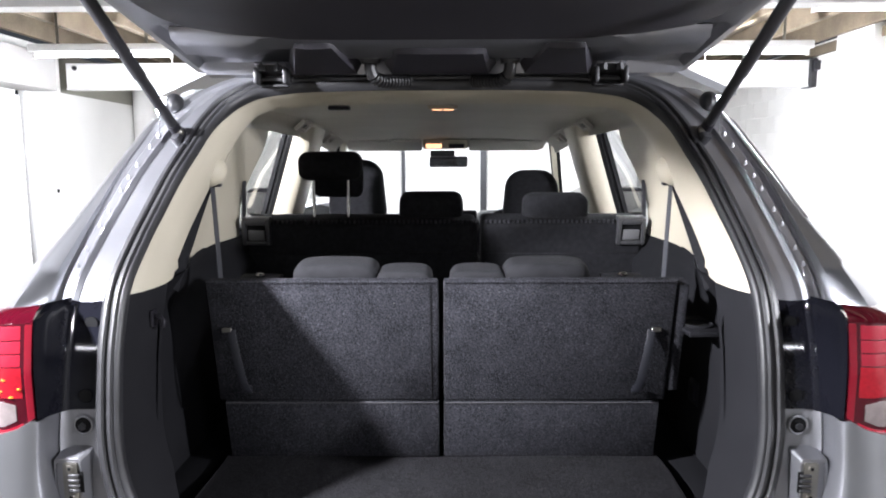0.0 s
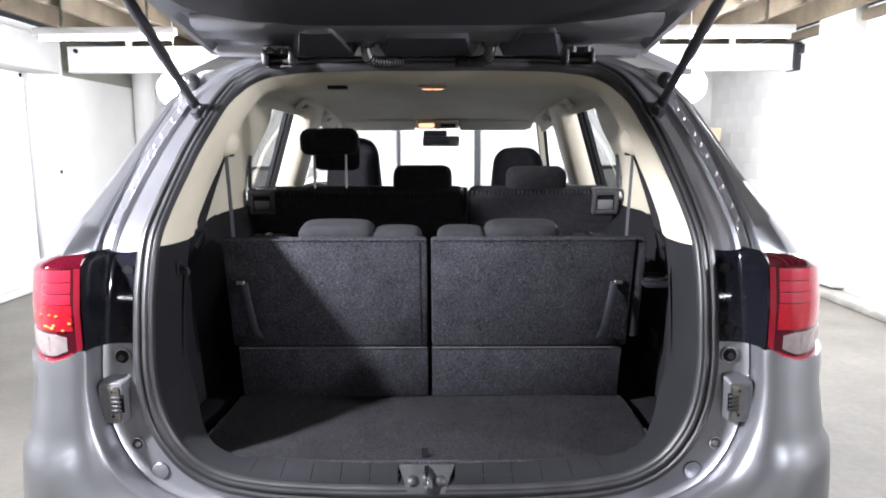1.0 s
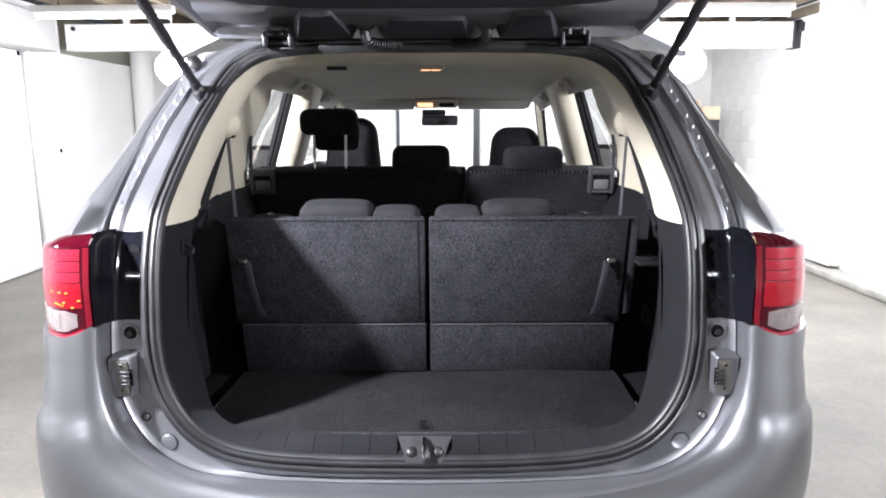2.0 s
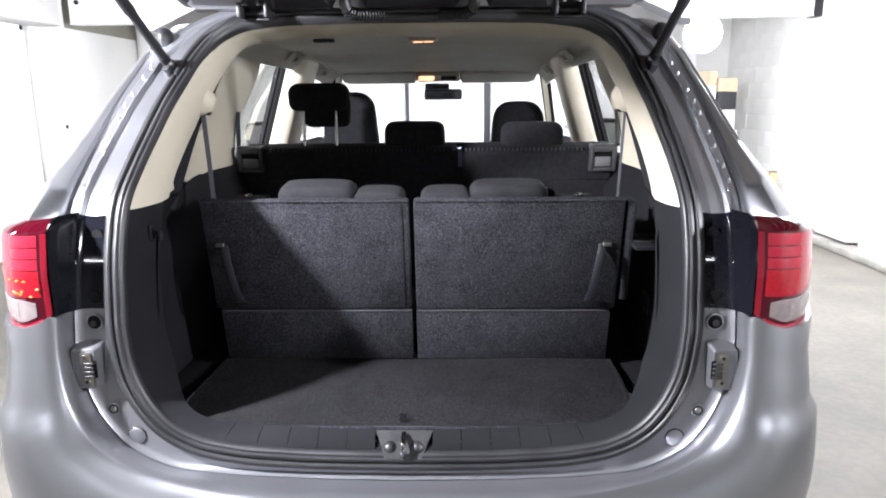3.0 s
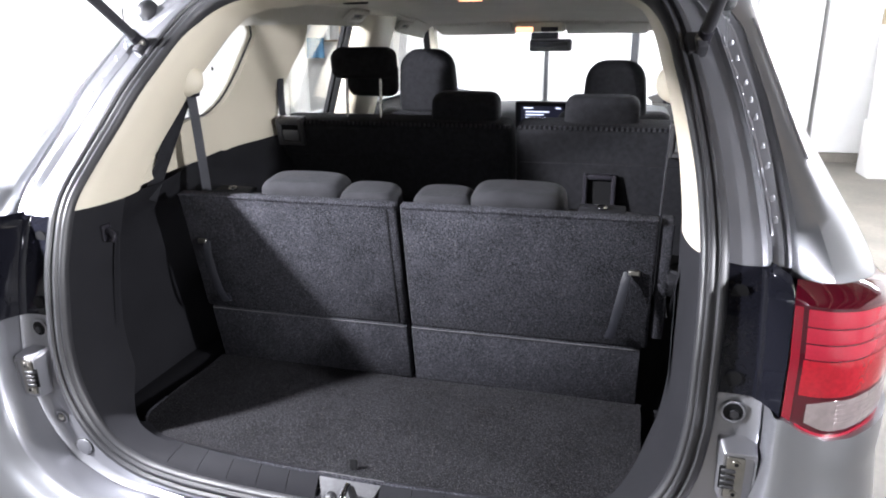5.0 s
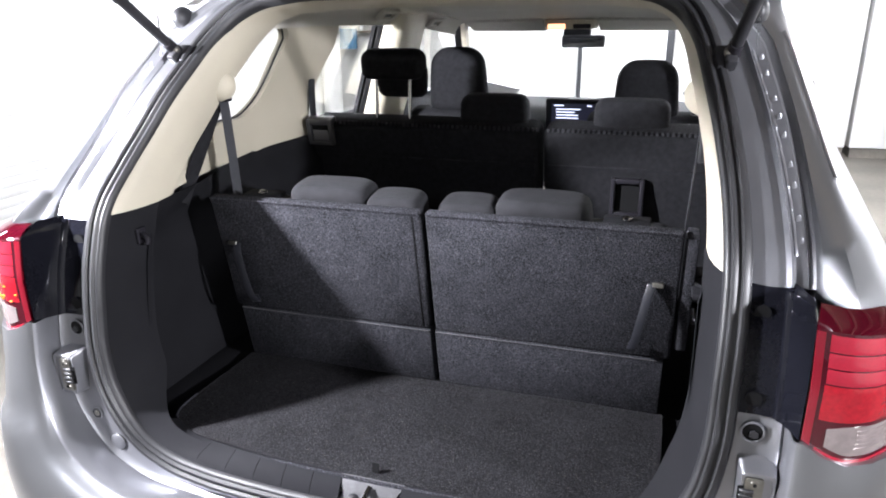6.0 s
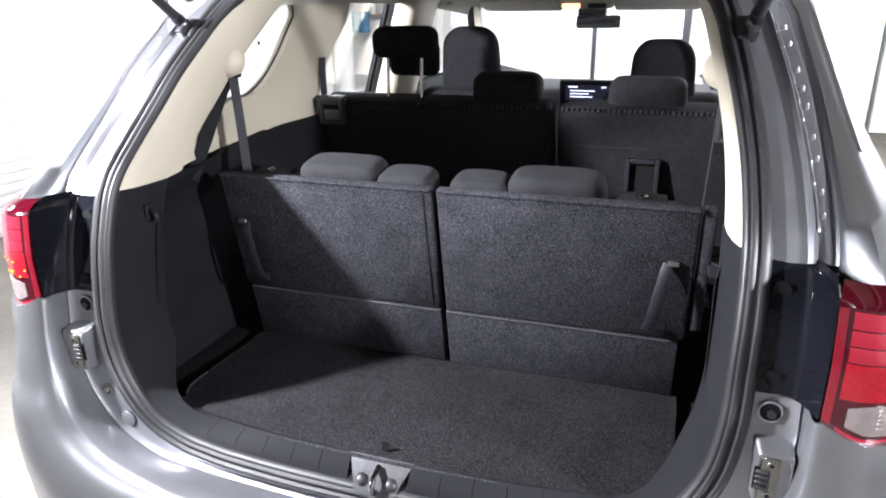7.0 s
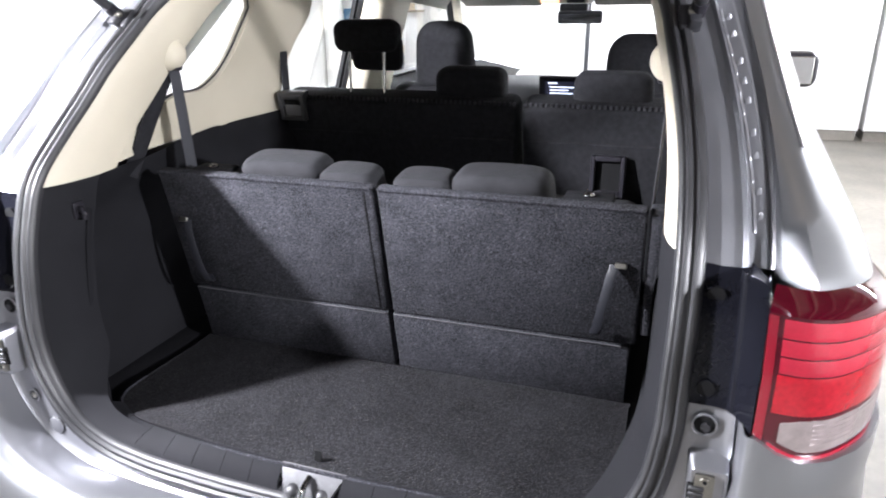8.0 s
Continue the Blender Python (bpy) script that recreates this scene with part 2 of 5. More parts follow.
def sheet(bm, rows, t):
    """A sheet of rows of points with a second skin t metres along each point's normal, closed round its rim."""
    a = np.array(rows, float)
    du, dv = np.gradient(a, axis=0), np.gradient(a, axis=1)
    n = np.cross(du, dv)
    n /= np.maximum(np.linalg.norm(n, axis=2, keepdims=True), 1e-9)
    b = a + n * t
    va = [[bm.verts.new(p) for p in r] for r in a]
    vb = [[bm.verts.new(p) for p in r] for r in b]
    R, C = a.shape[:2]
    for i in range(R - 1):
        for j in range(C - 1):
            bm.faces.new((va[i][j], va[i][j + 1], va[i + 1][j + 1], va[i + 1][j]))
            bm.faces.new((vb[i][j], vb[i + 1][j], vb[i + 1][j + 1], vb[i][j + 1]))
    for i in range(R - 1):
        for j in (0, C - 1):
            bm.faces.new((va[i][j], va[i + 1][j], vb[i + 1][j], vb[i][j]))
    for j in range(C - 1):
        for i in (0, R - 1):
            bm.faces.new((va[i][j], va[i][j + 1], vb[i][j + 1], vb[i][j]))
    return bm


def spline(pts, n):
    """n points along a smooth curve through pts."""
    p = np.array(pts, float)
    d = np.concatenate([[0], np.cumsum(np.linalg.norm(np.diff(p, axis=0), axis=1))])
    g = np.gradient(p, d, axis=0)
    out = []
    for s in np.linspace(0, d[-1], n):
        i = min(np.searchsorted(d, s, side="right") - 1, len(d) - 2)
        h = d[i + 1] - d[i]
        t = (s - d[i]) / h
        out.append((2 * t**3 - 3 * t**2 + 1) * p[i] + (t**3 - 2 * t**2 + t) * h * g[i] + (-2 * t**3 + 3 * t**2) * p[i + 1] + (t**3 - t**2) * h * g[i + 1])
    return np.array(out)


def smooth1d(xs, ys):
    g = np.gradient(np.array(ys, float), np.array(xs, float))

    def at(x):
        x = min(max(x, xs[0]), xs[-1])
        i = min(int(np.searchsorted(xs, x, side="right")) - 1, len(xs) - 2)
        h = xs[i + 1] - xs[i]
        t = (x - xs[i]) / h
        return float((2 * t**3 - 3 * t**2 + 1) * ys[i] + (t**3 - 2 * t**2 + t) * h * g[i] + (-2 * t**3 + 3 * t**2) * ys[i + 1] + (t**3 - t**2) * h * g[i + 1])

    return at


def tube(bm, pts, r, seg=10, flat=None):
    """A rod along pts; flat=(width, thickness, side vector) makes a ribbon of it."""
    pts = [Vector(p) for p in pts]
    rows = []
    side = None
    for i, p in enumerate(pts):
        t = (pts[min(i + 1, len(pts) - 1)] - pts[max(i - 1, 0)]).normalized()
        if flat:
            a = Vector(flat[2])
            a = (a - t * a.dot(t)).normalized()
            b = t.cross(a)
            w, h = flat[0] / 2, flat[1] / 2
            rows.append([p + a * w + b * h * 0.6, p + a * w * 0.9 + b * h, p - a * w * 0.9 + b * h, p - a * w + b * h * 0.6,
                         p - a * w - b * h * 0.6, p - a * w * 0.9 - b * h, p + a * w * 0.9 - b * h, p + a * w - b * h * 0.6])
        else:
            if side is None:
                side = t.orthogonal().normalized()
            side = (side - t * side.dot(t)).normalized()
            b = t.cross(side)
            rows.append([p + r * (math.cos(k * 2 * math.pi / seg) * side + math.sin(k * 2 * math.pi / seg) * b) for k in range(seg)])
    grid(bm, rows, close_v=True)
    for row in (rows[0], rows[-1]):
        bm.faces.new([bm.verts.new(q) for q in row])
    return bm


def slab(bm, outline, lo, hi, axis="z", bevel=0.0):
    """A flat outline of 2D points raised from lo to hi along an axis."""
    put = {"z": lambda a, b, c: (a, b, c), "y": lambda a, b, c: (a, c, b), "x": lambda a, b, c: (c, a, b)}[axis]
    lower = [bm.verts.new(put(a, b, lo)) for a, b in outline]
    upper = [bm.verts.new(put(a, b, hi)) for a, b in outline]
    n = len(outline)
    faces = [bm.faces.new(lower), bm.faces.new(upper)]
    faces += [bm.faces.new((lower[i], lower[(i + 1) % n], upper[(i + 1) % n], upper[i])) for i in range(n)]
    if bevel:
        bmesh.ops.bevel(bm, geom=list({e for f in faces for e in f.edges}), offset=bevel, segments=2, affect="EDGES", profile=0.5)
    return bm


def round_rect(x0, x1, y0, y1, r, n=5):
    out = []
    for cx, cy, a0 in ((x1 - r, y1 - r, 0), (x0 + r, y1 - r, 90), (x0 + r, y0 + r, 180), (x1 - r, y0 + r, 270)):
        for k in range(n + 1):
            a = radians(a0 + 90 * k / n)
            out.append((cx + r * math.cos(a), cy + r * math.sin(a)))
    return out

def pad(bm, w0, w1, deep, high, m, r_top=0.04, r_low=0.03, power=3.4, crown=0.0, lean=0.0):
    """A stuffed pad: rounded sections from a lower width w0 to an upper width w1, its ends rounded off."""
    levels = [(-high / 2 + r_low * (1 - math.cos(a)), r_low * (1 - math.sin(a))) for a in np.linspace(0, math.pi / 2, 6)]
    levels += [(high / 2 - r_top * (1 - math.sin(a)), r_top * (1 - math.cos(a))) for a in np.linspace(0, math.pi / 2, 8)]
    rows = []
    for z, inset in levels:
        f = (z + high / 2) / high
        hx, hy = (w0 + (w1 - w0) * f) / 2 - inset, deep / 2 - inset * 0.9
        row = []
        for k in range(36):
            a = 2 * math.pi * k / 36
            c, q = math.cos(a), math.sin(a)
            x, y = math.copysign(abs(c) ** (2 / power), c) * hx, math.copysign(abs(q) ** (2 / power), q) * hy
            row.append(m @ Vector((x, y + lean * f, z + crown * f * f * (1 - (2 * x / max(w0, w1)) ** 2))))
        rows.append(row)
    grid(bm, rows, close_v=True)
    for row in (rows[0], rows[-1]):
        bm.faces.new([bm.verts.new(q) for q in row])
    return bm


def ring_band(bm, c, axis, r, t, seg=28, tube_seg=8):
    """A round bead of radius r and thickness t about the point c, facing along axis."""
    q = Vector(axis).to_track_quat("Z", "Y")
    rows = []
    for k in range(seg):
        a = 2 * math.pi * k / seg
        rows.append([Vector(c) + q @ Vector(((r + t * math.cos(b)) * math.cos(a), (r + t * math.cos(b)) * math.sin(a), t * math.sin(b))) for b in np.linspace(0, 2 * math.pi, tube_seg, endpoint=False)])
    return grid(bm, rows, close_u=True, close_v=True)

# ---- the garage ----
XL, XR, YB, YF, ZC = -4.3, 4.0, -4.5, 10.0, 2.78
solid("floor", box(B(), XL - 0.3, XR + 0.3, YB - 0.3, YF + 2.8, -0.15, 0), CONCRETE, "worn grey concrete garage floor", "floor", kind="structure")
solid("wall_west", slab(B(), [(YB, 0), (YF + 2.5, 0), (YF + 2.5, 2.315), (7.66, 2.315), (7.66, ZC), (YB, ZC)], XL - 0.2, XL, "x"), WALL, "white-painted garage wall beside the roller door", "wall", kind="structure")
solid("upper_boarding", box(B(), XL - 0.2, XL - 0.07, 7.664, YF + 2.5, 2.319, ZC), OLIVE_BOARD, "olive-grey boarding above the low white wall", "wall", kind="structure")
# unseen wall added behind the camera; its grey shapes the reflected light
solid("wall_south", box(B(), XL, XR, YB - 0.2, YB, 0, ZC), UNSEEN_WALL, "unseen grey wall closing the garage, tone set for reflected light", "wall", kind="structure")
wall_east = solid("wall_east", box(B(), XR, XR + 0.2, YB, YF + 2.5, 0, ZC), WALL, "white-painted blockwork garage wall", "wall", kind="structure")
solid("wall_north", box(B(), XL, XR, YF, YF + 0.2, 0, ZC), WALL, "white-painted end wall of the garage", "wall", kind="structure")
solid("ceiling", box(B(), XL - 0.2, XR + 0.2, YB - 0.2, YF + 2.5, ZC + 0.17, ZC + 0.3), CEILING, "boarded garage ceiling above timber joists", "ceiling", kind="structure")
solid("plinth", box(B(), XR - 0.22, XR - 0.002, YB, YF, 0, 0.075, 0.018), KERB, "low pale concrete kerb along the block wall", "plinth", kind="structure")
solid("pier", box(B(), XR - 0.13, XR - 0.002, 6.35, 6.95, 0.1, ZC, 0.01), BLOCK, "white-painted block pier on the wall", "pier", kind="structure")
# timber joists run along the garage
for i in range(15):
    x = XL + 0.25 + i * 0.56
    solid("ceiling_joist", box(B(), x, x + 0.055, YB, YF, ZC - 0.03, ZC + 0.168, 0.004, 1), TIMBER, "rough-sawn brown timber ceiling joist", "joist", "ceiling joists", "structure")
# white steel beams across
for y, z0, xa, xb in ((7.6, 2.335, -4.16, 3.925), (4.3, 2.47, XL, XR)):
    bm = B()
    box(bm, xa, xb, y - 0.055, y + 0.055, z0 + 0.012, z0 + 0.268, 0.003, 1)
    box(bm, xa, xb, y - 0.075, y + 0.075, z0, z0 + 0.0115, 0.002, 1)
    box(bm, xa, xb, y - 0.062, y + 0.062, z0 + 0.2685, z0 + 0.28, 0.002, 1)
    solid("steel_beam", bm, WHITE_STEEL, "white-painted steel beam across the ceiling", "beam", kind="structure")
br = thing("beam_bracket", (3.96, 7.6, 2.3), "dark steel bracket that ties the beam to the wall", "bracket", kind="structure")
part("plate", box(B(), 3.927, 3.998, 7.50, 7.70, 2.325, 2.63, 0.004), DARK_STEEL, br)
part("lug", box(B(), 3.95, 3.999, 7.44, 7.498, 2.50, 2.60, 0.004), DARK_STEEL, br)
bt = thing("beam_bolt", (-4.06, 7.52, 2.55), "dark bolt through the end of the white beam", "bolt", kind="structure")
part("head", cyl(B(), (-4.06, 7.543, 2.565), (-4.06, 7.522, 2.565), 0.026, 6), DARK_STEEL, bt)
part("washer", cyl(B(), (-4.06, 7.547, 2.565), (-4.06, 7.541, 2.565), 0.034, 24), WHITE_STEEL, bt)
solid("wall_plate", box(B(), XR - 0.06, XR - 0.003, YB, YF, ZC - 0.13, ZC - 0.034, 0.006), TIMBER, "dark timber plate along the top of the wall", "timber", kind="structure")
# clips that hang the joists from the beam
for k in range(9):
    x = -3.5 + k * 0.84
    solid("joist_clip", box(B(), x, x + 0.05, 7.535, 7.60, 2.617, 2.70, 0.004), WHITE_STEEL, "small white steel joist clip on the beam", "clip", "joist clips", "structure")
# roller door in the west wall
door = thing("roller_door", (XL + 0.05, 3.2, 0), "white ribbed roller door, closed", "door", kind="structure")
for k in range(29):
    z = 0.01 + k * 0.076
    bm = B()
    slab(bm, [(XL + 0.002, z), (XL + 0.037, z + 0.001), (XL + 0.040, z + 0.010), (XL + 0.040, z + 0.064), (XL + 0.037, z + 0.073), (XL + 0.002, z + 0.074)], 0.6, 6.85, "y")
    part("slat", bm, SHUTTER, door)
for y in (0.5, 6.885):
    part("guide_rail", box(B(), XL + 0.002, XL + 0.08, y, y + 0.09, 0, 2.26, 0.004), WHITE_STEEL, door)
part("slot", box(B(), XL + 0.002, XL + 0.012, 6.85, 6.885, 0, 2.26), BLACK, door, "dark slot between curtain and guide")
part("curtain_box", box(B(), XL + 0.002, XL + 0.34, 0.4, 7.02, 2.262, 2.62, 0.02), SHADED_WHITE, door, "white curtain box with shade put into its grey colour")
# dark posts and cupboard panels along the end wall
for x, w in ((-0.64, 0.05), (0.53, 0.09)):
    solid("door_post", box(B(), x - w / 2, x + w / 2, YF - 0.07, YF - 0.002, 0, ZC - 0.03, 0.004), DARK_STEEL, "dark steel upright on the end wall", "post", kind="structure")
for x0, x1 in ((2.0, 2.68), (2.73, 3.4)):
    cup = thing("wall_cupboard", ((x0 + x1) / 2, YF - 0.2, 0), "tall plain white garage cupboard", "cupboard", "garage cupboards")
    part("plinth", box(B(), x0 + 0.02, x1 - 0.02, YF - 0.38, YF - 0.002, 0, 0.12), CONCRETE, cup)
    part("body", box(B(), x0, x1, YF - 0.4, YF - 0.002, 0.122, 2.2, 0.005), WHITE_STEEL, cup)
    part("door", box(B(), x0 + 0.006, x1 - 0.006, YF - 0.42, YF - 0.402, 0.13, 2.19, 0.004), WHITE_STEEL, cup)
# fluorescent battens: the two at y 6.1, and five added as fill lamps
for x, y, watts in BATTENS_AND_FILL:
    bat = thing("batten_and_fill_lamp", (x, y, 2.51), "white fluorescent batten with one bare lit tube, from a set mostly added as fill", "ceiling lamp", "fluorescent battens")
    part("housing", box(B(), x - 0.64, x + 0.64, y - 0.045, y + 0.045, 2.505, 2.57, 0.008), WHITE_STEEL, bat)
    part("hanger", box(B(), x - 0.4, x - 0.38, y - 0.01, y + 0.01, 2.57, ZC + 0.17), STEEL, bat)
    part("hanger", box(B(), x + 0.38, x + 0.4, y - 0.01, y + 0.01, 2.57, ZC + 0.17), STEEL, bat)
    part("tube", cyl(B(), (x - 0.59, y, 2.475), (x + 0.59, y, 2.475), 0.016), TUBE, bat, "lit white tube")
    for s in (-1, 1):
        part("tube_holder", box(B(), x + s * 0.60 - 0.012, x + s * 0.60 + 0.012, y - 0.02, y + 0.02, 2.45, 2.505, 0.003), WHITE_STEEL, bat)
# globe lamps hang on cords
for eye, bright in GLOBES:
    x, y, z = eye
    fl = thing("globe_lamp", (x, y, z), "bare glowing white globe lamp hanging on a cord", "pendant lamp", "globe lamps")
    part("globe", ball(B(), eye, 0.16, (1, 1, 1), 28, 18), glow("lit_globe", (0.95, 0.98, 1.0), bright), fl, "glowing white globe")
    part("socket", cyl(B(), (x, y, z + 0.15), (x, y, z + 0.2), 0.045, 20, 0.025), WHITE_STEEL, fl)
    part("cord", cyl(B(), (x, y, z + 0.2), (x, y, ZC + 0.17), 0.004, 8), WHITE_STEEL, fl)
# work lamps on stands behind the car
for eye, target, watts in FLOODS:
    m = look(eye, target)
    fl = thing("work_lamp", (eye[0], eye[1], 0), "black hooded work lamp on a tall tripod stand", "work lamp", "work lamps")
    bm = B()
    rows = [[m @ Vector((r * x, r * y, z)) for x, y in round_rect(-1, 1, -0.75, 0.75, 0.2)] for r, z in ((0.06, 0.09), (0.17, 0.08), (0.19, 0.03), (0.24, -0.06), (0.232, -0.06), (0.175, 0.025), (0.05, 0.035))]
    grid(bm, rows, close_v=True)
    part("hood", bm, PLASTIC_SMOOTH, fl)
    part("yoke", tube(B(), [m @ Vector((-0.25, 0, 0)), m @ Vector((-0.25, -0.05, 0.12)), (eye[0], eye[1], eye[2] - 0.22), m @ Vector((0.25, -0.05, 0.12)), m @ Vector((0.25, 0, 0))], 0.01, 8), DARK_STEEL, fl)
    part("pole", cyl(B(), (eye[0], eye[1], 0.5), (eye[0], eye[1], eye[2] - 0.22), 0.016), DARK_STEEL, fl)
    for k in range(3):
        a = k * 2.0944 + 0.4
        part("leg", cyl(B(), (eye[0], eye[1], 0.75), (eye[0] + 0.42 * math.cos(a), eye[1] + 0.42 * math.sin(a), 0.01), 0.011), DARK_STEEL, fl)
# pile of boxes by the block wall
for x0, x1, z, h, mt, lab in ((3.12, 3.66, 0.0, 0.62, WALL, "large white carton at the foot of a pile"), (3.14, 3.64, 0.62, 0.46, WALL, "white carton in a pile of boxes"), (3.13, 3.60, 1.08, 0.26, WALL, "flat white carton in a pile of boxes"),
                              (3.12, 3.34, 1.34, 0.30, WALL, "small white carton near the top of a pile"), (3.36, 3.60, 1.34, 0.22, DASH, "dark storage crate near the top of a pile"),
                              (3.12, 3.34, 1.64, 0.17, CARDBOARD, "brown cardboard box on top of a pile"), (3.36, 3.60, 1.56, 0.17, CARDBOARD, "brown cardboard box on top of a crate")):
    bx = thing("storage_box", ((x0 + x1) / 2, 8.8, z), lab, "box", "pile of boxes")
    part("carton", box(B(), x0, x1, 8.6, 9.0, z + 0.001, z + h - 0.003, 0.004), mt, bx)
    part("lid_tape", box(B(), (x0 + x1) / 2 - 0.02, (x0 + x1) / 2 + 0.02, 8.596, 9.004, z + h - 0.12, z + h - 0.001), DASH if mt is DASH else CARDBOARD, bx)
bo = thing("timber_offcut", (3.82, 7.9, 0), "short pale timber post leaning by the wall", "timber")
part("post", box(B(), 3.78, 3.86, 7.87, 7.93, 0, 0.62, 0.004), YELLOW, bo)
part("end_cap", box(B(), 3.782, 3.858, 7.872, 7.928, 0.62, 0.635, 0.003), TIMBER, bo)
# clutter at the far west corner
pn = thing("leaning_board", (-3.40, 9.7, 0), "tall white board leaning on the end wall", "board")
part("sheet", box(B(), -3.92, -3.25, -0.015, 0.015, 0, 1.46, 0.004, 2, pose(0, 9.72, 0, -7)), WHITE_STEEL, pn)
part("edge_strip", box(B(), -3.40, -3.25, -0.022, -0.0155, 0.3, 1.05, 0.002, 1, pose(0, 9.72, 0, -7)), CARDBOARD, pn)
cl = thing("pipe_column", (-4.15, 9.4, 0), "round white-painted column", "column")
part("shaft", cyl(B(), (-4.15, 9.4, 0), (-4.15, 9.4, ZC - 0.03), 0.14, 32), WALL, cl)
ck = thing("hanging_cloth", (-3.85, 9.5, 1.3), "dark blue cloth hanging from a shelf", "cloth")
rows = [[(-4.00+0.034 * i + 0.01 * math.sin(3 * i + z * 9), 9.42 + 0.02 * math.sin(1.9 * i), z) for i in range(9)] for z in np.linspace(1.28, 1.56, 6)]
part("fabric", sheet(B(), rows, 0.006), BLUE_CLOTH, ck)
hs = thing("wall_shelf", (-3.60, 9.75, 1.5), "pale timber wall shelf with cardboard rolls", "shelf")
part("plank", box(B(), -4.05, -3.00, 9.45, 9.998, 1.50, 1.525, 0.003), TIMBER, hs)
part("roll", cyl(B(), (-3.75, 9.6, 1.525), (-3.75, 9.6, 1.85), 0.04, 20), WALL, hs, "white roll standing on the shelf")
part("carton", box(B(), -3.55, -3.10, 9.55, 9.9, 1.525, 1.83, 0.004), CARDBOARD, hs, "brown carton on the shelf")
# small marks on the walls
for x, y, z, r in ((XL + 0.001, 7.47, 1.232, 0.024),):
    pl = thing("wall_hole", (x, y, z), "small dark drilled hole in the white wall", "hole", kind="structure")
    part("plug", cyl(B(), (x - 0.004, y, z), (x + 0.003, y, z), r, 14), BLACK, pl)

def ss(a, b, v):
    t = min(1, max(0, (v - a) / (b - a)))
    return t * t * (3 - 2 * t)


# ---- the car: body ----
car = thing("car", (0, 3.4, 0), "silver-grey seven-seat SUV with its tailgate open", "car")
prof = smooth1d([0.55, 0.70, 0.84, 1.035, 1.20, 1.30, 1.36, 1.42, 1.50, 1.58, 1.66, 1.752, 1.82],
                [1.235, 1.238, 1.243, 1.260, 1.298, 1.346, 1.407, 1.468, 1.54, 1.625, 1.71, 1.81, 1.89])
HALF = [(0, 1.752), (0.25, 1.75), (0.40, 1.742), (0.49, 1.722), (0.545, 1.685), (0.578, 1.63), (0.60, 1.56), (0.622, 1.48), (0.640, 1.39),
        (0.648, 1.30), (0.650, 1.22), (0.648, 1.11), (0.643, 0.99), (0.627, 0.905), (0.596, 0.836), (0.545, 0.775), (0.475, 0.735),
        (0.385, 0.714), (0.26, 0.703), (0, 0.697)]
NH = 150
half = spline(HALF, NH)
LOOP = [(x, z) for x, z in half] + [(-x, z) for x, z in half[-2:0:-1]]
NL = len(LOOP)


def loop_frames():
    pts = [Vector((x, prof(z), z)) for x, z in LOOP]
    out = []
    for i, p in enumerate(pts):
        t = (pts[(i + 1) % NL] - pts[i - 1]).normalized()
        dz = 0.01
        slope = (prof(p.z + dz) - prof(p.z - dz)) / (2 * dz)
        m = Vector((0, -1, slope)).normalized()
        n = m.cross(t).normalized()
        if n.dot(p - Vector((0, 1.4, 1.22))) < 0:
            n = -n
        out.append((p, n, m))
    return out


FR = loop_frames()


def ring(d, h, pick=None):
    return [FR[i][0] + FR[i][1] * d + FR[i][2] * h for i in (pick if pick is not None else range(NL))]


def lining(profile, pick, flare=False):
    """Sweeps a profile of (outward, forward) steps into the cabin."""
    def inward(i):
        n = FR[i][1]
        return Vector((n.x, n.y * 0.25, n.z)).normalized()
    def depth(i, d, f):
        w = FR[i][1].x ** 2 if flare else 0
        bulge = float(np.interp(f, [0.006, 0.012, 0.04, 0.08, 0.13, 0.20], [-0.034, -0.040, -0.049, -0.055, -0.057, -0.045]))
        return d * (1 - w) + bulge * w
    return grid(B(), [[FR[i][0] + inward(i) * depth(i, d, f) + Vector((0, f * (0.35 + 0.65 * ss(0.74, 0.90, LOOP[i][1])), 0)) for i in pick] for d, f in profile])


def band(profile, pick=None, closed_profile=False):
    """Sweeps a profile of (outward, rearward) steps along the tailgate opening."""
    rows = [ring(d, h, pick) for d, h in profile]
    return grid(B(), rows, close_u=closed_profile, close_v=pick is None)


# rubber seal with two lips
part("seal", band([(0.004, -0.01), (0.005, 0.008), (0.000, 0.014), (-0.008, 0.015), (-0.012, 0.008), (-0.015, 0.008), (-0.019, 0.013), (-0.024, 0.013),
                   (-0.027, 0.007), (-0.030, 0.008), (-0.034, 0.006), (-0.038, -0.004), (-0.036, -0.02), (0.0, -0.02)], closed_profile=True), RUBBER, car,
     "black rubber seal round the tailgate opening", smooth=60)

low = [i for i in range(NL) if LOOP[i][1] < 1.285]
right_high = [i for i in range(0, NH) if LOOP[i][1] >= 1.248]
left_high = [(NL - i) % NL for i in right_high]
high = left_high[::-1] + right_high[1:]
part("opening_liner", lining([(-0.034, 0.004), (-0.040, 0.022), (-0.050, 0.06), (-0.056, 0.10), (-0.060, 0.135)], low), PLASTIC, car, "black plastic lining of the opening")
part("pillar_trim", lining([(-0.032, 0.006), (-0.038, 0.012), (-0.046, 0.04), (-0.053, 0.08), (-0.058, 0.13), (-0.058, 0.20)], [i for i in high if LOOP[i][1] > 1.266], True), CREAM, car, "cream pillar and header trim", smooth=60)


def both(fn):
    """Builds a part for the right flank and, mirrored, for the left."""
    for s in (1, -1):
        fn(s)


def flip(rows, s):
    return [[(p[0] * s, p[1], p[2]) for p in r] for r in rows]


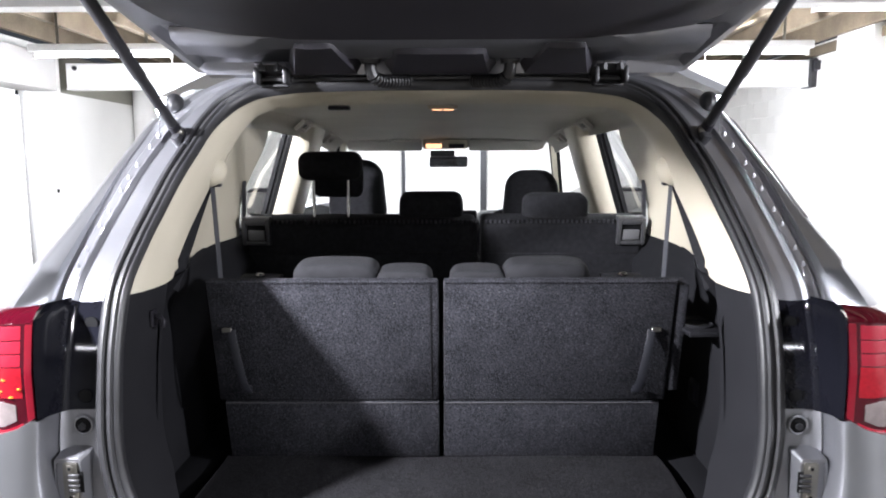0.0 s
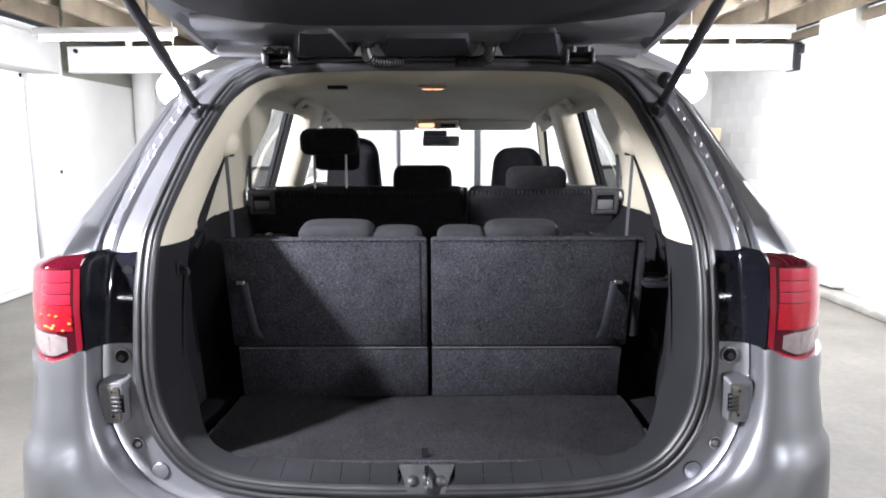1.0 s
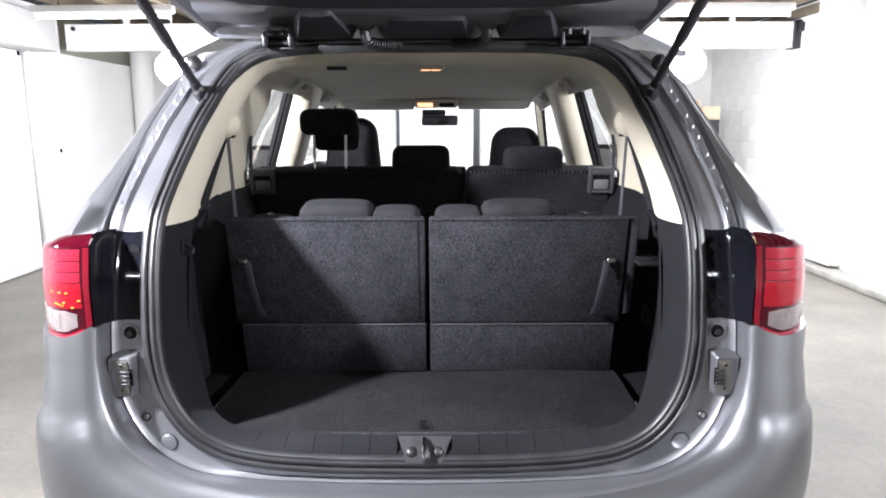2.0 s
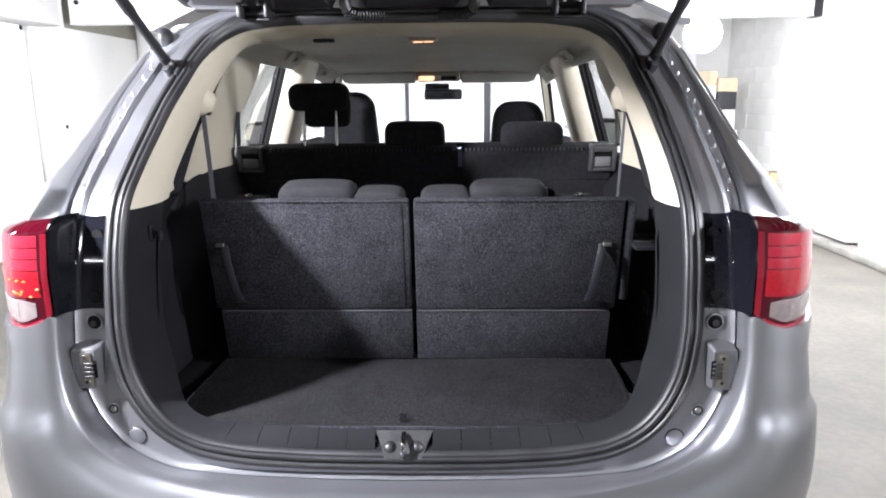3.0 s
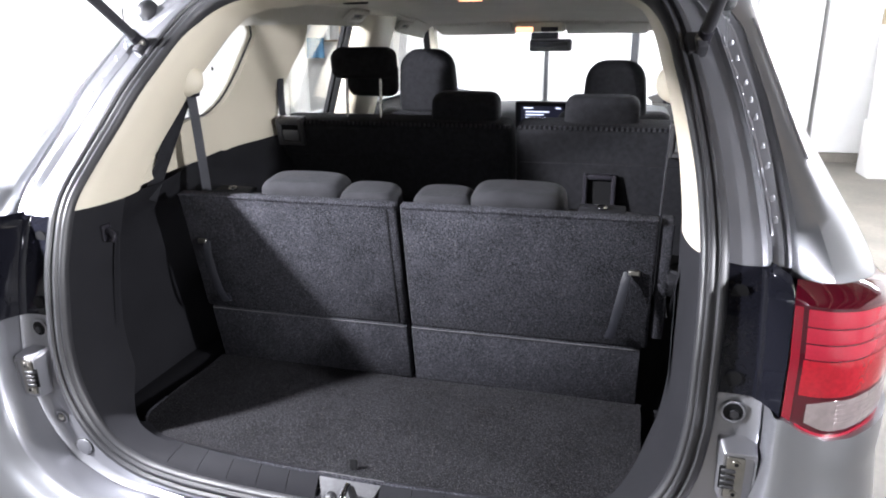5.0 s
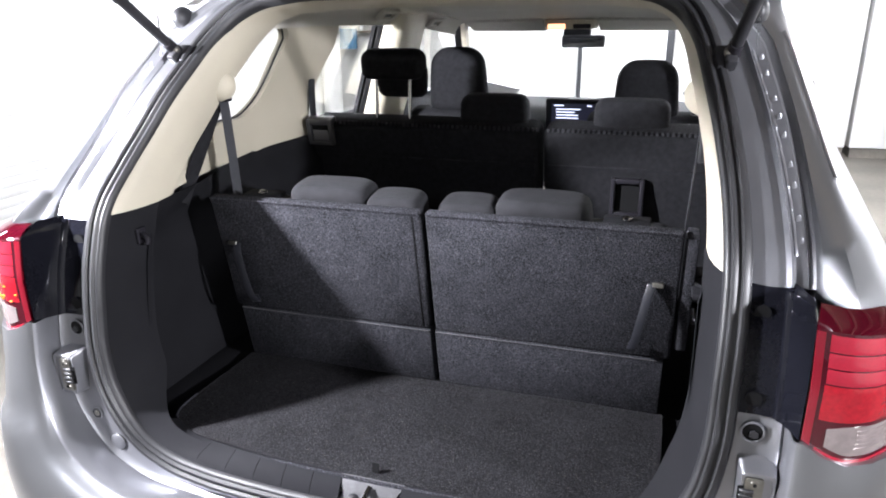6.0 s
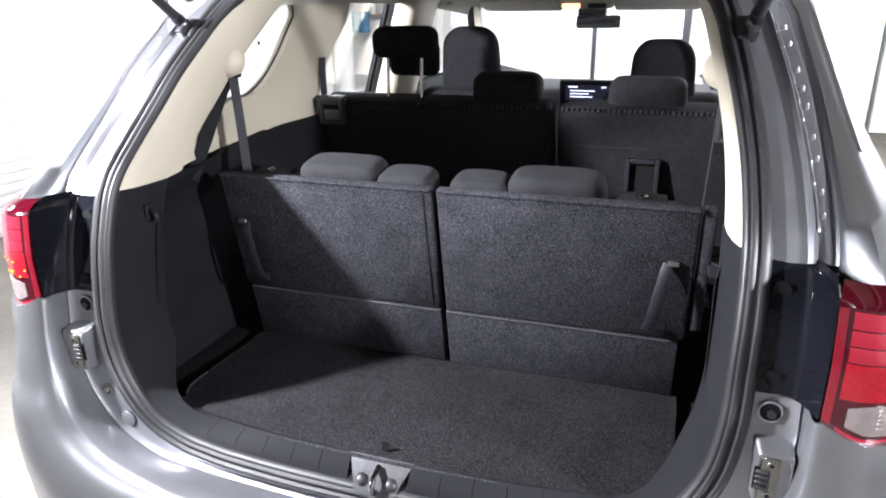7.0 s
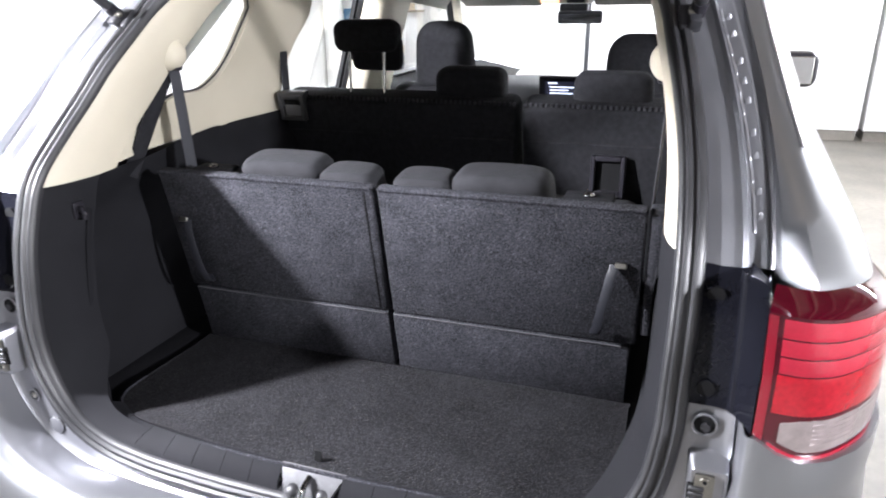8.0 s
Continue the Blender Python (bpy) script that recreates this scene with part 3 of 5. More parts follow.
# painted jamb below the lamps, with its raised rib, and the outer skin that wraps round the corner
RIB = spline([(0.713, 1.066), (0.712, 0.98), (0.700, 0.91), (0.672, 0.833), (0.61, 0.752), (0.53, 0.708), (0.42, 0.69), (0.26, 0.681), (0, 0.677)], 60)
EDGE = spline([(0.728, 1.196, 1.066), (0.724, 1.180, 0.97), (0.705, 1.165, 0.88), (0.66, 1.15, 0.805), (0.57, 1.135, 0.748), (0.45, 1.125, 0.715), (0.3, 1.115, 0.697), (0, 1.11, 0.690)], 60)
i0 = min(range(NH), key=lambda i: abs(half[i][1] - 1.066))
SIDE = spline([(x, z) for x, z in half[i0:]], 60)


def jamb(s):
    rows = []
    for k in range(60):
        (xs, zs), (xr, zr), e = SIDE[k], RIB[k], EDGE[k]
        a, r = np.array((xs, prof(zs), zs)), np.array((xr, prof(zr), zr))
        out = (r - a) / np.linalg.norm(r - a)
        e = np.array(e)
        row = [a + np.array((0, 0.004, 0)), a + (r - a) * 0.35, a + (r - a) * 0.8 + np.array((0, 0.001, 0)), r + np.array((0, -0.006, 0)), r + out * 0.004 + np.array((0, -0.012, 0)),
               r + out * 0.008 + np.array((0, -0.008, 0)), r * 0.45 + e * 0.55 + out * 0.002, e - out * 0.004 + np.array((0, 0.006, 0)), e]
        rows.append(row)
    part("jamb", grid(B(), flip(rows, s)), JAMB, car, "painted metal jamb beside the opening", smooth=50)


both(jamb)


def bumper():
    prof_ab = [(0, 0), (0.006, -0.006), (0.03, -0.012), (0.06, -0.008), (0.095, 0.012), (0.128, 0.048), (0.153, 0.09), (0.171, 0.14), (0.188, 0.25), (0.194, 0.42), (0.196, 0.7)]
    rows = []
    for k in range(60):
        e = EDGE[k]
        q = k / 59
        phi = radians(90) * min(1, max(0, (q - 0.08) / 0.5)) ** 1.2
        grow = 0.97 + 0.13 * (1 - ss(0.02, 0.22, q)) + 0.42 * math.sin(2 * phi) + 1.0 * math.sin(phi) ** 3
        o = np.array((math.cos(phi), 0, -math.sin(phi)))
        base = [np.array(e) + o * (a * grow) + np.array((0, b * (1 - 0.75 * math.sin(phi)) - (0.05 if 0 < j else 0) * math.sin(phi) * min(1, j / 3), 0)) for j, (a, b) in enumerate(prof_ab)]
        row = []
        for j, pt in enumerate(base):
            tan = base[min(j + 1, len(base) - 1)] - base[max(j - 1, 0)]
            nrm = np.array((max(tan[1], -0.02), -abs(tan[0]) - 0.01, 0))
            nrm /= np.linalg.norm(nrm)
            ledge = 0.014 * (1 - ss(0.84, 0.872, pt[2] + 0.12 * max(0, 0.80 - pt[0]))) * ss(0.5, 3.5, j) * ss(0.35, 0.62, pt[0])
            u = float(np.interp(pt[0], LAMP_PLAN[:, 0], np.linspace(0, 1, 40)))
            dip = (1.066 - lamp_bottom(u) - 0.004) * max(0, 1 - k / 9) if j else 0
            row.append(pt + nrm * ledge - np.array((0, 0, dip)))
        rows.append(row)
    # lip that closes the step under the lamp
    rows.insert(0, [p + np.array((0.80 - p[0], 1.42 - p[1], 0)) * min(0.3, 0.08 * j) - np.array((0, 0, 0.002)) for j, p in enumerate(rows[0])])
    full = flip(rows, -1) + rows[-2::-1]
    return grid(B(), full)



# upper pillars and roof channel
def steps(z):
    t = min(1, max(0, (z - 1.262) / (1.60 - 1.262)))
    u = min(1, max(0, (z - 1.60) / 0.14))
    w = [0.0, 0.008, 0.054 * (1 - t) + 0.042 * t, 0.060 * (1 - t) + 0.047 * t, 0.068 * (1 - t) + 0.053 * t, 0.084 * (1 - t) + 0.074 * t, 0.088 * (1 - t) + 0.080 * t, 0.095 * (1 - t) + 0.092 * t]
    top = [0.0, 0.006, 0.012, 0.016, 0.02, 0.026, 0.03, 0.036]
    return [a * (1 - u) + b * u for a, b in zip(w, top)]


HH = [0.0, 0.001, 0.006, 0.016, 0.007, 0.010, 0.005, 0.009]
HT = [0.0, 0.0, 0.002, 0.004, 0.004, 0.004, 0.004, 0.008]


def pillar_rows():
    rows = []
    for i in high:
        p, n, m = FR[i]
        u = min(1, max(0, (p.z - 1.60) / 0.14))
        rows.append([p + n * d + m * (h * (1 - u) + ht * u) for d, h, ht in zip(steps(p.z), HH, HT)])
    return rows


PR = pillar_rows()
part("opening_frame", grid(B(), PR), JAMB, car, "painted pillars and roof channel round the opening", smooth=35)


LAMP_PLAN = spline([(0.733, 1.200), (0.750, 1.196), (0.778, 1.194), (0.81, 1.205), (0.85, 1.24), (0.886, 1.29), (0.912, 1.36), (0.925, 1.46)], 40)
# the lens turns over its rim into a shelf that runs forward to the wing: height, inset
SHELF = [(1.246, 0.0), (1.2505, 0.003), (1.255, 0.009), (1.260, 0.018), (1.265, 0.030), (1.2685, 0.042)]


def shelf_point(u, z, inset):
    return lamp_point(u, z, -inset * (1 - 0.4 * u))


def lamp_point(u, z, off):
    k = u * 39
    i = min(int(k), 38)
    p = LAMP_PLAN[i] * (1 - k + i) + LAMP_PLAN[i + 1] * (k - i)
    t = LAMP_PLAN[i + 1] - LAMP_PLAN[i]
    n = np.array((t[1], -t[0])) / np.linalg.norm(t)
    lean = 0.12 * max(0, z - 1.16)
    p = p + n * off
    return (p[0] - lean * 0.25, p[1] + lean, z - 0.030 * u ** 1.6 * ss(1.13, 1.262, z))


wing_half = smooth1d([1.25, 1.29, 1.33, 1.38, 1.44, 1.50, 1.60, 1.72], [0.905, 0.872, 0.848, 0.826, 0.802, 0.783, 0.757, 0.720])


def shoulder(s):
    """The outer skin of the rear pillar, from its edge round to the side."""
    rows = []
    edge = [r[-1] for r in PR if r[-1].x * s > 0 and r[-1].z < 1.72]
    edge.sort(key=lambda v: v.z)
    edge.insert(0, Vector((edge[0].x, edge[0].y, 1.254)))
    for e in edge:
        x0 = abs(e.x)
        wide = max(0.02, wing_half(e.z) - x0)
        k = math.exp(-max(0, e.z - 1.264) / 0.075)
        row = []
        for f, g, h in ((0, 0, 0), (0.05, 0.03, -0.002), (0.22, 0.22, 0.012), (0.38, 0.43, 0.036), (0.52, 0.62, 0.068), (0.66, 0.78, 0.106), (0.78, 0.89, 0.15), (0.9, 0.96, 0.205), (1.0, 1.0, 0.28)):
            low_p = shelf_point(f, 1.2685, 0.038)
            hi_p = (x0 + wide * g, e.y + h)
            kk = k * min(1, f / 0.12)
            row.append((low_p[0] * kk + hi_p[0] * (1 - kk), low_p[1] * kk + hi_p[1] * (1 - kk), e.z - (0.002 * f + 0.030 * f ** 1.6) * k))
        row.append((row[-1][0] + 0.004, row[-1][1] + 0.3, row[-1][2]))
        rows.append(row)
    part("rear_wing", grid(B(), flip(rows, s)), PAINT, car, "silver rear wing beside the rear pillar", smooth=50)
    # thin bright moulding along the side glass
    pts = [Vector((r[3][0] * s, r[3][1] - 0.002, r[3][2])) for r in rows[len(rows) // 3:-len(rows) // 6]]
    part("glass_moulding", tube(B(), pts, 0.003, 8), BRIGHT, car, "thin bright moulding")
    # spot-weld studs in the gutter
    studs = [r for r in PR if r[4].x * s > 0 and 1.30 < r[4].z < 1.60]
    studs.sort(key=lambda r: r[4].z)
    for k in range(9):
        r = studs[int((k + 0.5) * len(studs) / 9)]
        c = r[4] * 0.5 + r[5] * 0.5
        part("stud", ball(B(), c, 0.0085, (0.45, 0.08, 1.3), 12, 8), JAMB, car)
    seam = [studs[int((k + 0.5) * len(studs) / 40)][4] + Vector((0, -0.002, 0.0015 * math.sin(k * 1.7))) for k in range(40)]
    part("seam_sealer", tube(B(), seam, 0.0035, 8), JAMB, car, "lumpy painted seam sealer")


both(shoulder)

# sides below the glass, front end, roof and floor pan close the body
def flank(s):
    rows = []
    for z, x in ((0.28, 0.86), (0.45, 0.90), (0.7, 0.915), (0.95, 0.915), (1.12, 0.905), (1.23, 0.885), (1.262, 0.85)):
        y0 = 1.72 if z > 1.2 else 1.7
        rows.append([(x, y0, z), (x, 2.2, z), (x, 3.4, z), (x - 0.01, 4.5, z), (x - 0.04, 5.3, z * 0.97), (x - 0.22, 5.85, z * 0.88)])
    part("side_panel", sheet(B(), flip(rows, s), -0.02 * s), PAINT, car, "silver doors and side panels")


both(flank)
rows = [[(x * (1 - 0.06 * (y - 1.84) / 2.4), y, z0 + 0.035 * (1 - (x / 0.74) ** 2) - (0.05 if abs(x) > 0.72 else 0)) for x in (-0.77, -0.74, -0.6, -0.3, 0, 0.3, 0.6, 0.74, 0.77)]
        for y, z0 in ((1.835, 1.755), (2.2, 1.785), (2.8, 1.80), (3.5, 1.79), (4.05, 1.735), (4.2, 1.70))]
part("roof", sheet(B(), rows, -0.02), PAINT, car, "silver roof panel")
part("floor_pan", box(B(), -0.85, 0.85, 1.32, 5.2, 0.36, 0.42), DARK_STEEL, car)
rows = [[(x, y, z - 0.04 * (x / 0.8) ** 2) for x in (-0.8, -0.4, 0, 0.4, 0.8)] for y, z in ((4.75, 1.10), (5.2, 1.08), (5.6, 1.0), (5.85, 0.88), (5.9, 0.6), (5.9, 0.3))]
part("bonnet", sheet(B(), rows, -0.02), PAINT, car, "silver bonnet and front end")
for sx in (-1, 1):
    for y in (2.15, 4.85):
        w = part("wheel", cyl(B(), (sx * 0.69, y, 0.345), (sx * 0.89, y, 0.345), 0.345, 40), RUBBER, car, "black tyre on an alloy wheel")
        part("rim", cyl(B(), (sx * 0.86, y, 0.345), (sx * 0.9, y, 0.345), 0.22, 24), STEEL, w)

# ---- tail lamps ----
def lamp_bottom(u):
    return 1.066 - 0.026 * math.sin(min(1, u / 0.2) * math.pi / 2) + 0.02 * max(0, u - 0.6)


part("bumper", bumper(), PAINT, car, "silver bumper and rear wing skin", smooth=50)


def lens(u0, u1, z0, z1, off, depth, nu=28, nz=7, round_end=0.0):
    def rows(o):
        out = []
        for a in np.linspace(0, 1, nz):
            row = []
            for b in np.linspace(0, 1, nu):
                u = u0 + (u1 - u0) * b
                lo = z0(u) if callable(z0) else z0
                hi = z1(u) if callable(z1) else z1
                rim = 0.0004 if a in (0.0, 1.0) or b in (0.0, 1.0) else 0.0
                row.append(lamp_point(u, lo + (hi - lo) * a, o - rim))
            out.append(row)
        return out
    front, back = rows(off), rows(off - depth)
    bm = B()
    grid(bm, front)
    grid(bm, back)
    edge = lambda r: r[0] + [x[-1] for x in r[1:]] + r[-1][-2::-1] + [x[0] for x in r[-2:0:-1]]
    f, b = edge(front), edge(back)
    grid(bm, [f, b], close_v=True)
    return bm


def mirror(bm, s):
    if s < 0:
        bmesh.ops.scale(bm, vec=(-1, 1, 1), verts=bm.verts)
    return bm


def tail_lamp(s):
    body = lens(0, 1, lamp_bottom, 1.246, 0.0, 0.03, 40, 12)
    lamp = part("tail_lamp", mirror(body, s), DARK_RED, car, "deep red tail lamp with a clear lower lens", smooth=60)
    part("lamp_shelf", mirror(grid(B(), [[shelf_point(u, z, d) for u in np.linspace(0, 1, 40)] for z, d in SHELF]), s), DARK_RED, lamp, "glossy red top of the lens", smooth=60)
    part("lens_rim", mirror(lens(0.0, 0.032, lambda u: lamp_bottom(u) + 0.006, 1.244, 0.0012, 0.005, 8, 9), s), RIM_RED, lamp, "brighter red inner rim", smooth=25)
    part("lower_rim", mirror(lens(0.05, 1.0, lambda u: lamp_bottom(u) + 0.001, lambda u: lamp_bottom(u) + 0.009, 0.0012, 0.005, 28, 3), s), RED_LENS, lamp, smooth=60)
    for u0, u1 in ((0.050, 0.618), (0.628, 0.975)):
        for z0, z1 in ((1.2168, 1.2415), (1.1928, 1.2146), (1.1690, 1.1906)):
            part("red_lens", mirror(lens(u0, u1, z0, z1, 0.0008, 0.005), s), RED_LENS, lamp, smooth=20)
    part("brake_lens", mirror(lens(0.046, 0.98, 1.1110, 1.1668, 0.0008, 0.005), s), BRAKE_RED, lamp, "bright red lower lens", smooth=20)
    part("clear_lens", mirror(lens(0.08, 0.99, lambda u: 1.056 + 0.018 * max(0, u - 0.6) + 0.16 * max(0, 0.16 - u), lambda u: 1.104 + 0.003 * u - 0.10 * max(0, 0.14 - u), 0.0018, 0.006), s), CLEAR_LENS, lamp, "clear ribbed reversing lens", smooth=60)
    for k in range(5):
        z = 1.067 + k * 0.0072
        part("lens_rib", mirror(lens(0.19, 0.95, z, z + 0.003, 0.0032, 0.004, 20, 2), s), CLEAR_LENS, lamp)
    for k in range(7):
        u = 0.2 + 0.1 * k
        part("lens_facet", mirror(lens(u, u + 0.05, 1.068, 1.098, 0.0025, 0.004, 3, 3), s), CLEAR_LENS, lamp)
    # amber dots stand in for reflections in the left lens
    if s < 0:
        for k in range(9):
            u, z = 0.06 + 0.025 * k + 0.02 * math.sin(7 * k), 1.128 + 0.018 * math.sin(4.1 * k)
            part("reflector_facet", ball(B(), (s * lamp_point(u, z, 0.0015)[0], lamp_point(u, z, 0.0015)[1], z), 0.0036, (1.2, 0.6, 0.7), 8, 6), AMBER_GLINT, lamp, "small amber glint, reflected light put in as colour")
    # gloss black infill between lamp and seal
    zs = list(np.linspace(1.066, 1.246, 8)) + [1.250, 1.254, 1.258, 1.262]
    rows = []
    for z in zs:
        p = prof(z)
        q = shelf_point(0.0, z, float(np.interp(z, [a for a, b in SHELF], [b for a, b in SHELF])))
        c = float(np.interp(z, [1.066, 1.11, 1.22, 1.262], [0.649, 0.649, 0.651, 0.651]))
        top = max(0, z - 1.24) * 0.3
        rows.append([(c, p + 0.006, z), (c + 0.002, p - 0.004, z), (0.685, p - 0.004, z), (0.703, p - 0.007, z), (0.708, p - 0.016, z), (0.712, p - 0.018, z), (0.717, p - 0.028, z),
                     (0.724, p * 0.4 + q[1] * 0.6, z), (0.731, q[1] + 0.004, z), (0.735, q[1] + 0.02, z)])
    rows.append([(x, y + 0.020, z + 0.010) for x, y, z in rows[-1]])
    inf = part("lamp_infill", mirror(grid(B(), rows), s), GLOSS_BLACK, car, "gloss black infill beside the tail lamp", smooth=35)
    for z in (1.224, 1.092):
        y = prof(z) - 0.006
        hole = part("bolt_hole", cyl(B(), (s * 0.673, y + 0.004, z), (s * 0.673, y - 0.0005, z), 0.0125, 28), BLACK, inf, "dark bolt hole")
        part("hole_rim", ring_band(B(), (s * 0.673, y - 0.0005, z), (0, 1, 0), 0.0130, 0.0006), GLOSS_BLACK, inf, "glossy moulded rim")
    # jamb fittings: bolt, screw, plug, striker block
    y = prof(1.036)
    bolt = part("body_bolt", ring_band(B(), (s * 0.678, y - 0.003, 1.036), (0, 1, 0), 0.0172, 0.0022), JAMB, car, "rim of a recessed body bolt")
    part("recess", cyl(B(), (s * 0.678, y + 0.002, 1.036), (s * 0.678, y - 0.0036, 1.036), 0.0165, 28), BLACK, bolt)
    part("bolt_head", cyl(B(), (s * 0.680, y - 0.0036, 1.033), (s * 0.680, y - 0.007, 1.033), 0.0075, 6), DARK_STEEL, bolt)
    y = prof(0.837)
    scr = part("trim_screw", ring_band(B(), (s * 0.650, y - 0.002, 0.837), (0, 1, 0), 0.0132, 0.0018), JAMB, car, "rim of a screw set in the jamb")
    part("recess", cyl(B(), (s * 0.650, y + 0.002, 0.837), (s * 0.650, y - 0.0030, 0.837), 0.0128, 24), DARK_STEEL, scr)
    part("screw_head", ball(B(), (s * 0.650, y - 0.003, 0.837), 0.0072, (1, 0.5, 1), 14, 8), STEEL, scr)
    y = prof(0.772)
    part("plug_ring", ring_band(B(), (s * 0.603, y - 0.001, 0.772), (0, 1, 0), 0.0205, 0.0014), RUBBER, car)
    part("blanking_plug", ball(B(), (s * 0.603, y - 0.001, 0.772), 0.0200, (1, 0.22, 1), 28, 14), JAMB, car, "round painted blanking plug")
    y = prof(0.941) - 0.002
    yf = y - 0.031
    rows = [[(x0 * (1 - f) + 0.691 * f, y + 0.008 - 0.039 * g, z0 * (1 - f) + 0.941 * f) for x0, z0 in round_rect(0.662, 0.719, 0.891, 0.993, 0.008)] for f, g in ((-0.08, 0), (0, 0.12), (0.09, 0.92), (0.13, 1.0), (0.24, 1.0), (0.27, 0.95), (1.0, 0.95))]
    block = grid(B(), rows, close_v=True)
    pad_block = part("striker_block", mirror(block, s), JAMB, car, "painted striker block with a bare metal wedge")
    part("wedge", mirror(slab(B(), round_rect(0.671, 0.698, 0.904, 0.980, 0.004), yf - 0.003, yf + 0.003, "y", 0.001), s), STEEL, pad_block, "bare zinc wedge plate")
    for z in (0.914, 0.969):
        part("rivet", cyl(B(), (s * 0.685, yf - 0.002, z), (s * 0.685, yf - 0.005, z), 0.0072, 18, 0.0062), STEEL, pad_block)
        part("rivet_eye", cyl(B(), (s * 0.685, yf - 0.0045, z), (s * 0.685, yf - 0.0056, z), 0.0032, 12), BLACK, pad_block)
    for k in range(4):
        part("ridge", box(B(), -0.012, 0.009, -0.004, 0.002, -0.0030, 0.0030, 0.0012, 1, pose(s * 0.676, yf - 0.003, 0.9265 + k * 0.0098)), DULL_STEEL, pad_block)
    # thin black strip paints the shade beside the wedge plate
    part("shadow_gap", mirror(box(B(), 0.662, 0.672, yf - 0.001, yf + 0.001, 0.922, 0.962), s), BLACK, pad_block)

both(tail_lamp)

# ---- tailgate, raised ----
HY, HZ, SLOPE, LONG = 1.80, 1.765, 0.23, 1.12


def gate(k, x, drop=0.0):
    """A point of the raised tailgate's underside: k metres from its hinge. Beyond the glass the panel bends down."""
    bend = 0.53 * max(0, k - 0.45) ** 1.5
    return (x, HY - k, HZ + SLOPE * k - bend - drop)


def half_width(k):
    return 0.635 + 0.10 * k - 0.35 * max(0, k - 0.85) ** 2


def press(k):
    return 0.018 * (1 - ss(0.02, 0.035, k)) - 0.014 * ss(0.025, 0.04, k) * (1 - ss(0.23, 0.27, k))


rows_in, rows_out = [], []
for k in [0, 0.012, 0.022, 0.034, 0.05, 0.12, 0.20, 0.24, 0.27] + list(np.linspace(0.33, LONG, 12)):
    w = half_width(k)
    xs = [-w, -w + 0.012, -w + 0.03, -w + 0.045, -w * 0.6, 0, w * 0.6, w - 0.045, w - 0.03, w - 0.012, w]
    flat = [-0.02, 0.004, 0.006, press(k), press(k), press(k), press(k), press(k), 0.006, 0.004, -0.02]
    rows_in.append([gate(k, x, d) for x, d in zip(xs, flat)])
    rows_out.append([gate(k, x * 1.03, -0.10 if abs(abs(x) - w) > 0.001 else -0.05) for x in xs])
bm = B()
grid(bm, rows_in)
grid(bm, rows_out)
per = lambda r: r[0] + [x[-1] for x in r[1:]] + r[-1][-2::-1] + [x[0] for x in r[-2:0:-1]]
grid(bm, [per(rows_in), per(rows_out)], close_v=True)
tailgate = part("tailgate", bm, JAMB, car, "raised tailgate with a painted inner frame", smooth=35)


def band_low(x):
    x = abs(x)
    return 0.125 + 0.065 * ss(0.25, 0.29, x) * (1 - ss(0.40, 0.45, x)) + 0.03 * ss(0.47, 0.56, x)


rows = [[gate(band_low(x) * (1 - f) + 0.25 * f, x, 0.010 if 0.02 < f < 0.98 else -0.006) for x in np.linspace(-0.59, 0.59, 60)] for f in (0, 0.08, 0.5, 0.92, 1)]
part("cross_band", sheet(B(), rows, -0.012), JAMB, tailgate, "pressed painted cross band", smooth=50)
# dark covers that reach from the trim towards the hinges
for c, w0, w1, far in ((-0.283, 0.036, 0.084, 0.222), (0.283, 0.036, 0.084, 0.222), (0.0, 0.105, 0.13, 0.19)):
    rows = [[gate(k, c + x * (w1 * (1 - g) + w0 * g), 0.024 if 0 < g < 1 and abs(x) < 0.99 else 0.004) for x in (-1, -0.9, -0.4, 0, 0.4, 0.9, 1)] for g, k in ((0, 0.062), (0.06, 0.068), (0.5, (0.062 + far) / 2), (0.94, far - 0.006), (1, far))]
    part("trim_cover", sheet(B(), rows, -0.01), TRIM, tailgate, "dark plastic cover on the inner frame", smooth=50)
# trim panel with rounded corners
out = []
k0, k1 = 0.245, LONG - 0.06
for k, f in ((k0, 0.80), (k0 + 0.02, 0.90), (k0 + 0.06, 0.955), (k0 + 0.12, 0.985)) + tuple((k, 1.0) for k in np.linspace(k0 + 0.2, k1, 8)):
    w = (half_width(k) - 0.055) * f
    out.append([gate(k, x * w, 0.004 + 0.02 * (1 - abs(x) ** 6)) for x in np.linspace(-1, 1, 17)])
part("trim_panel", sheet(B(), out, 0.03), TRIM, tailgate, "dark plastic inner trim panel", smooth=50)
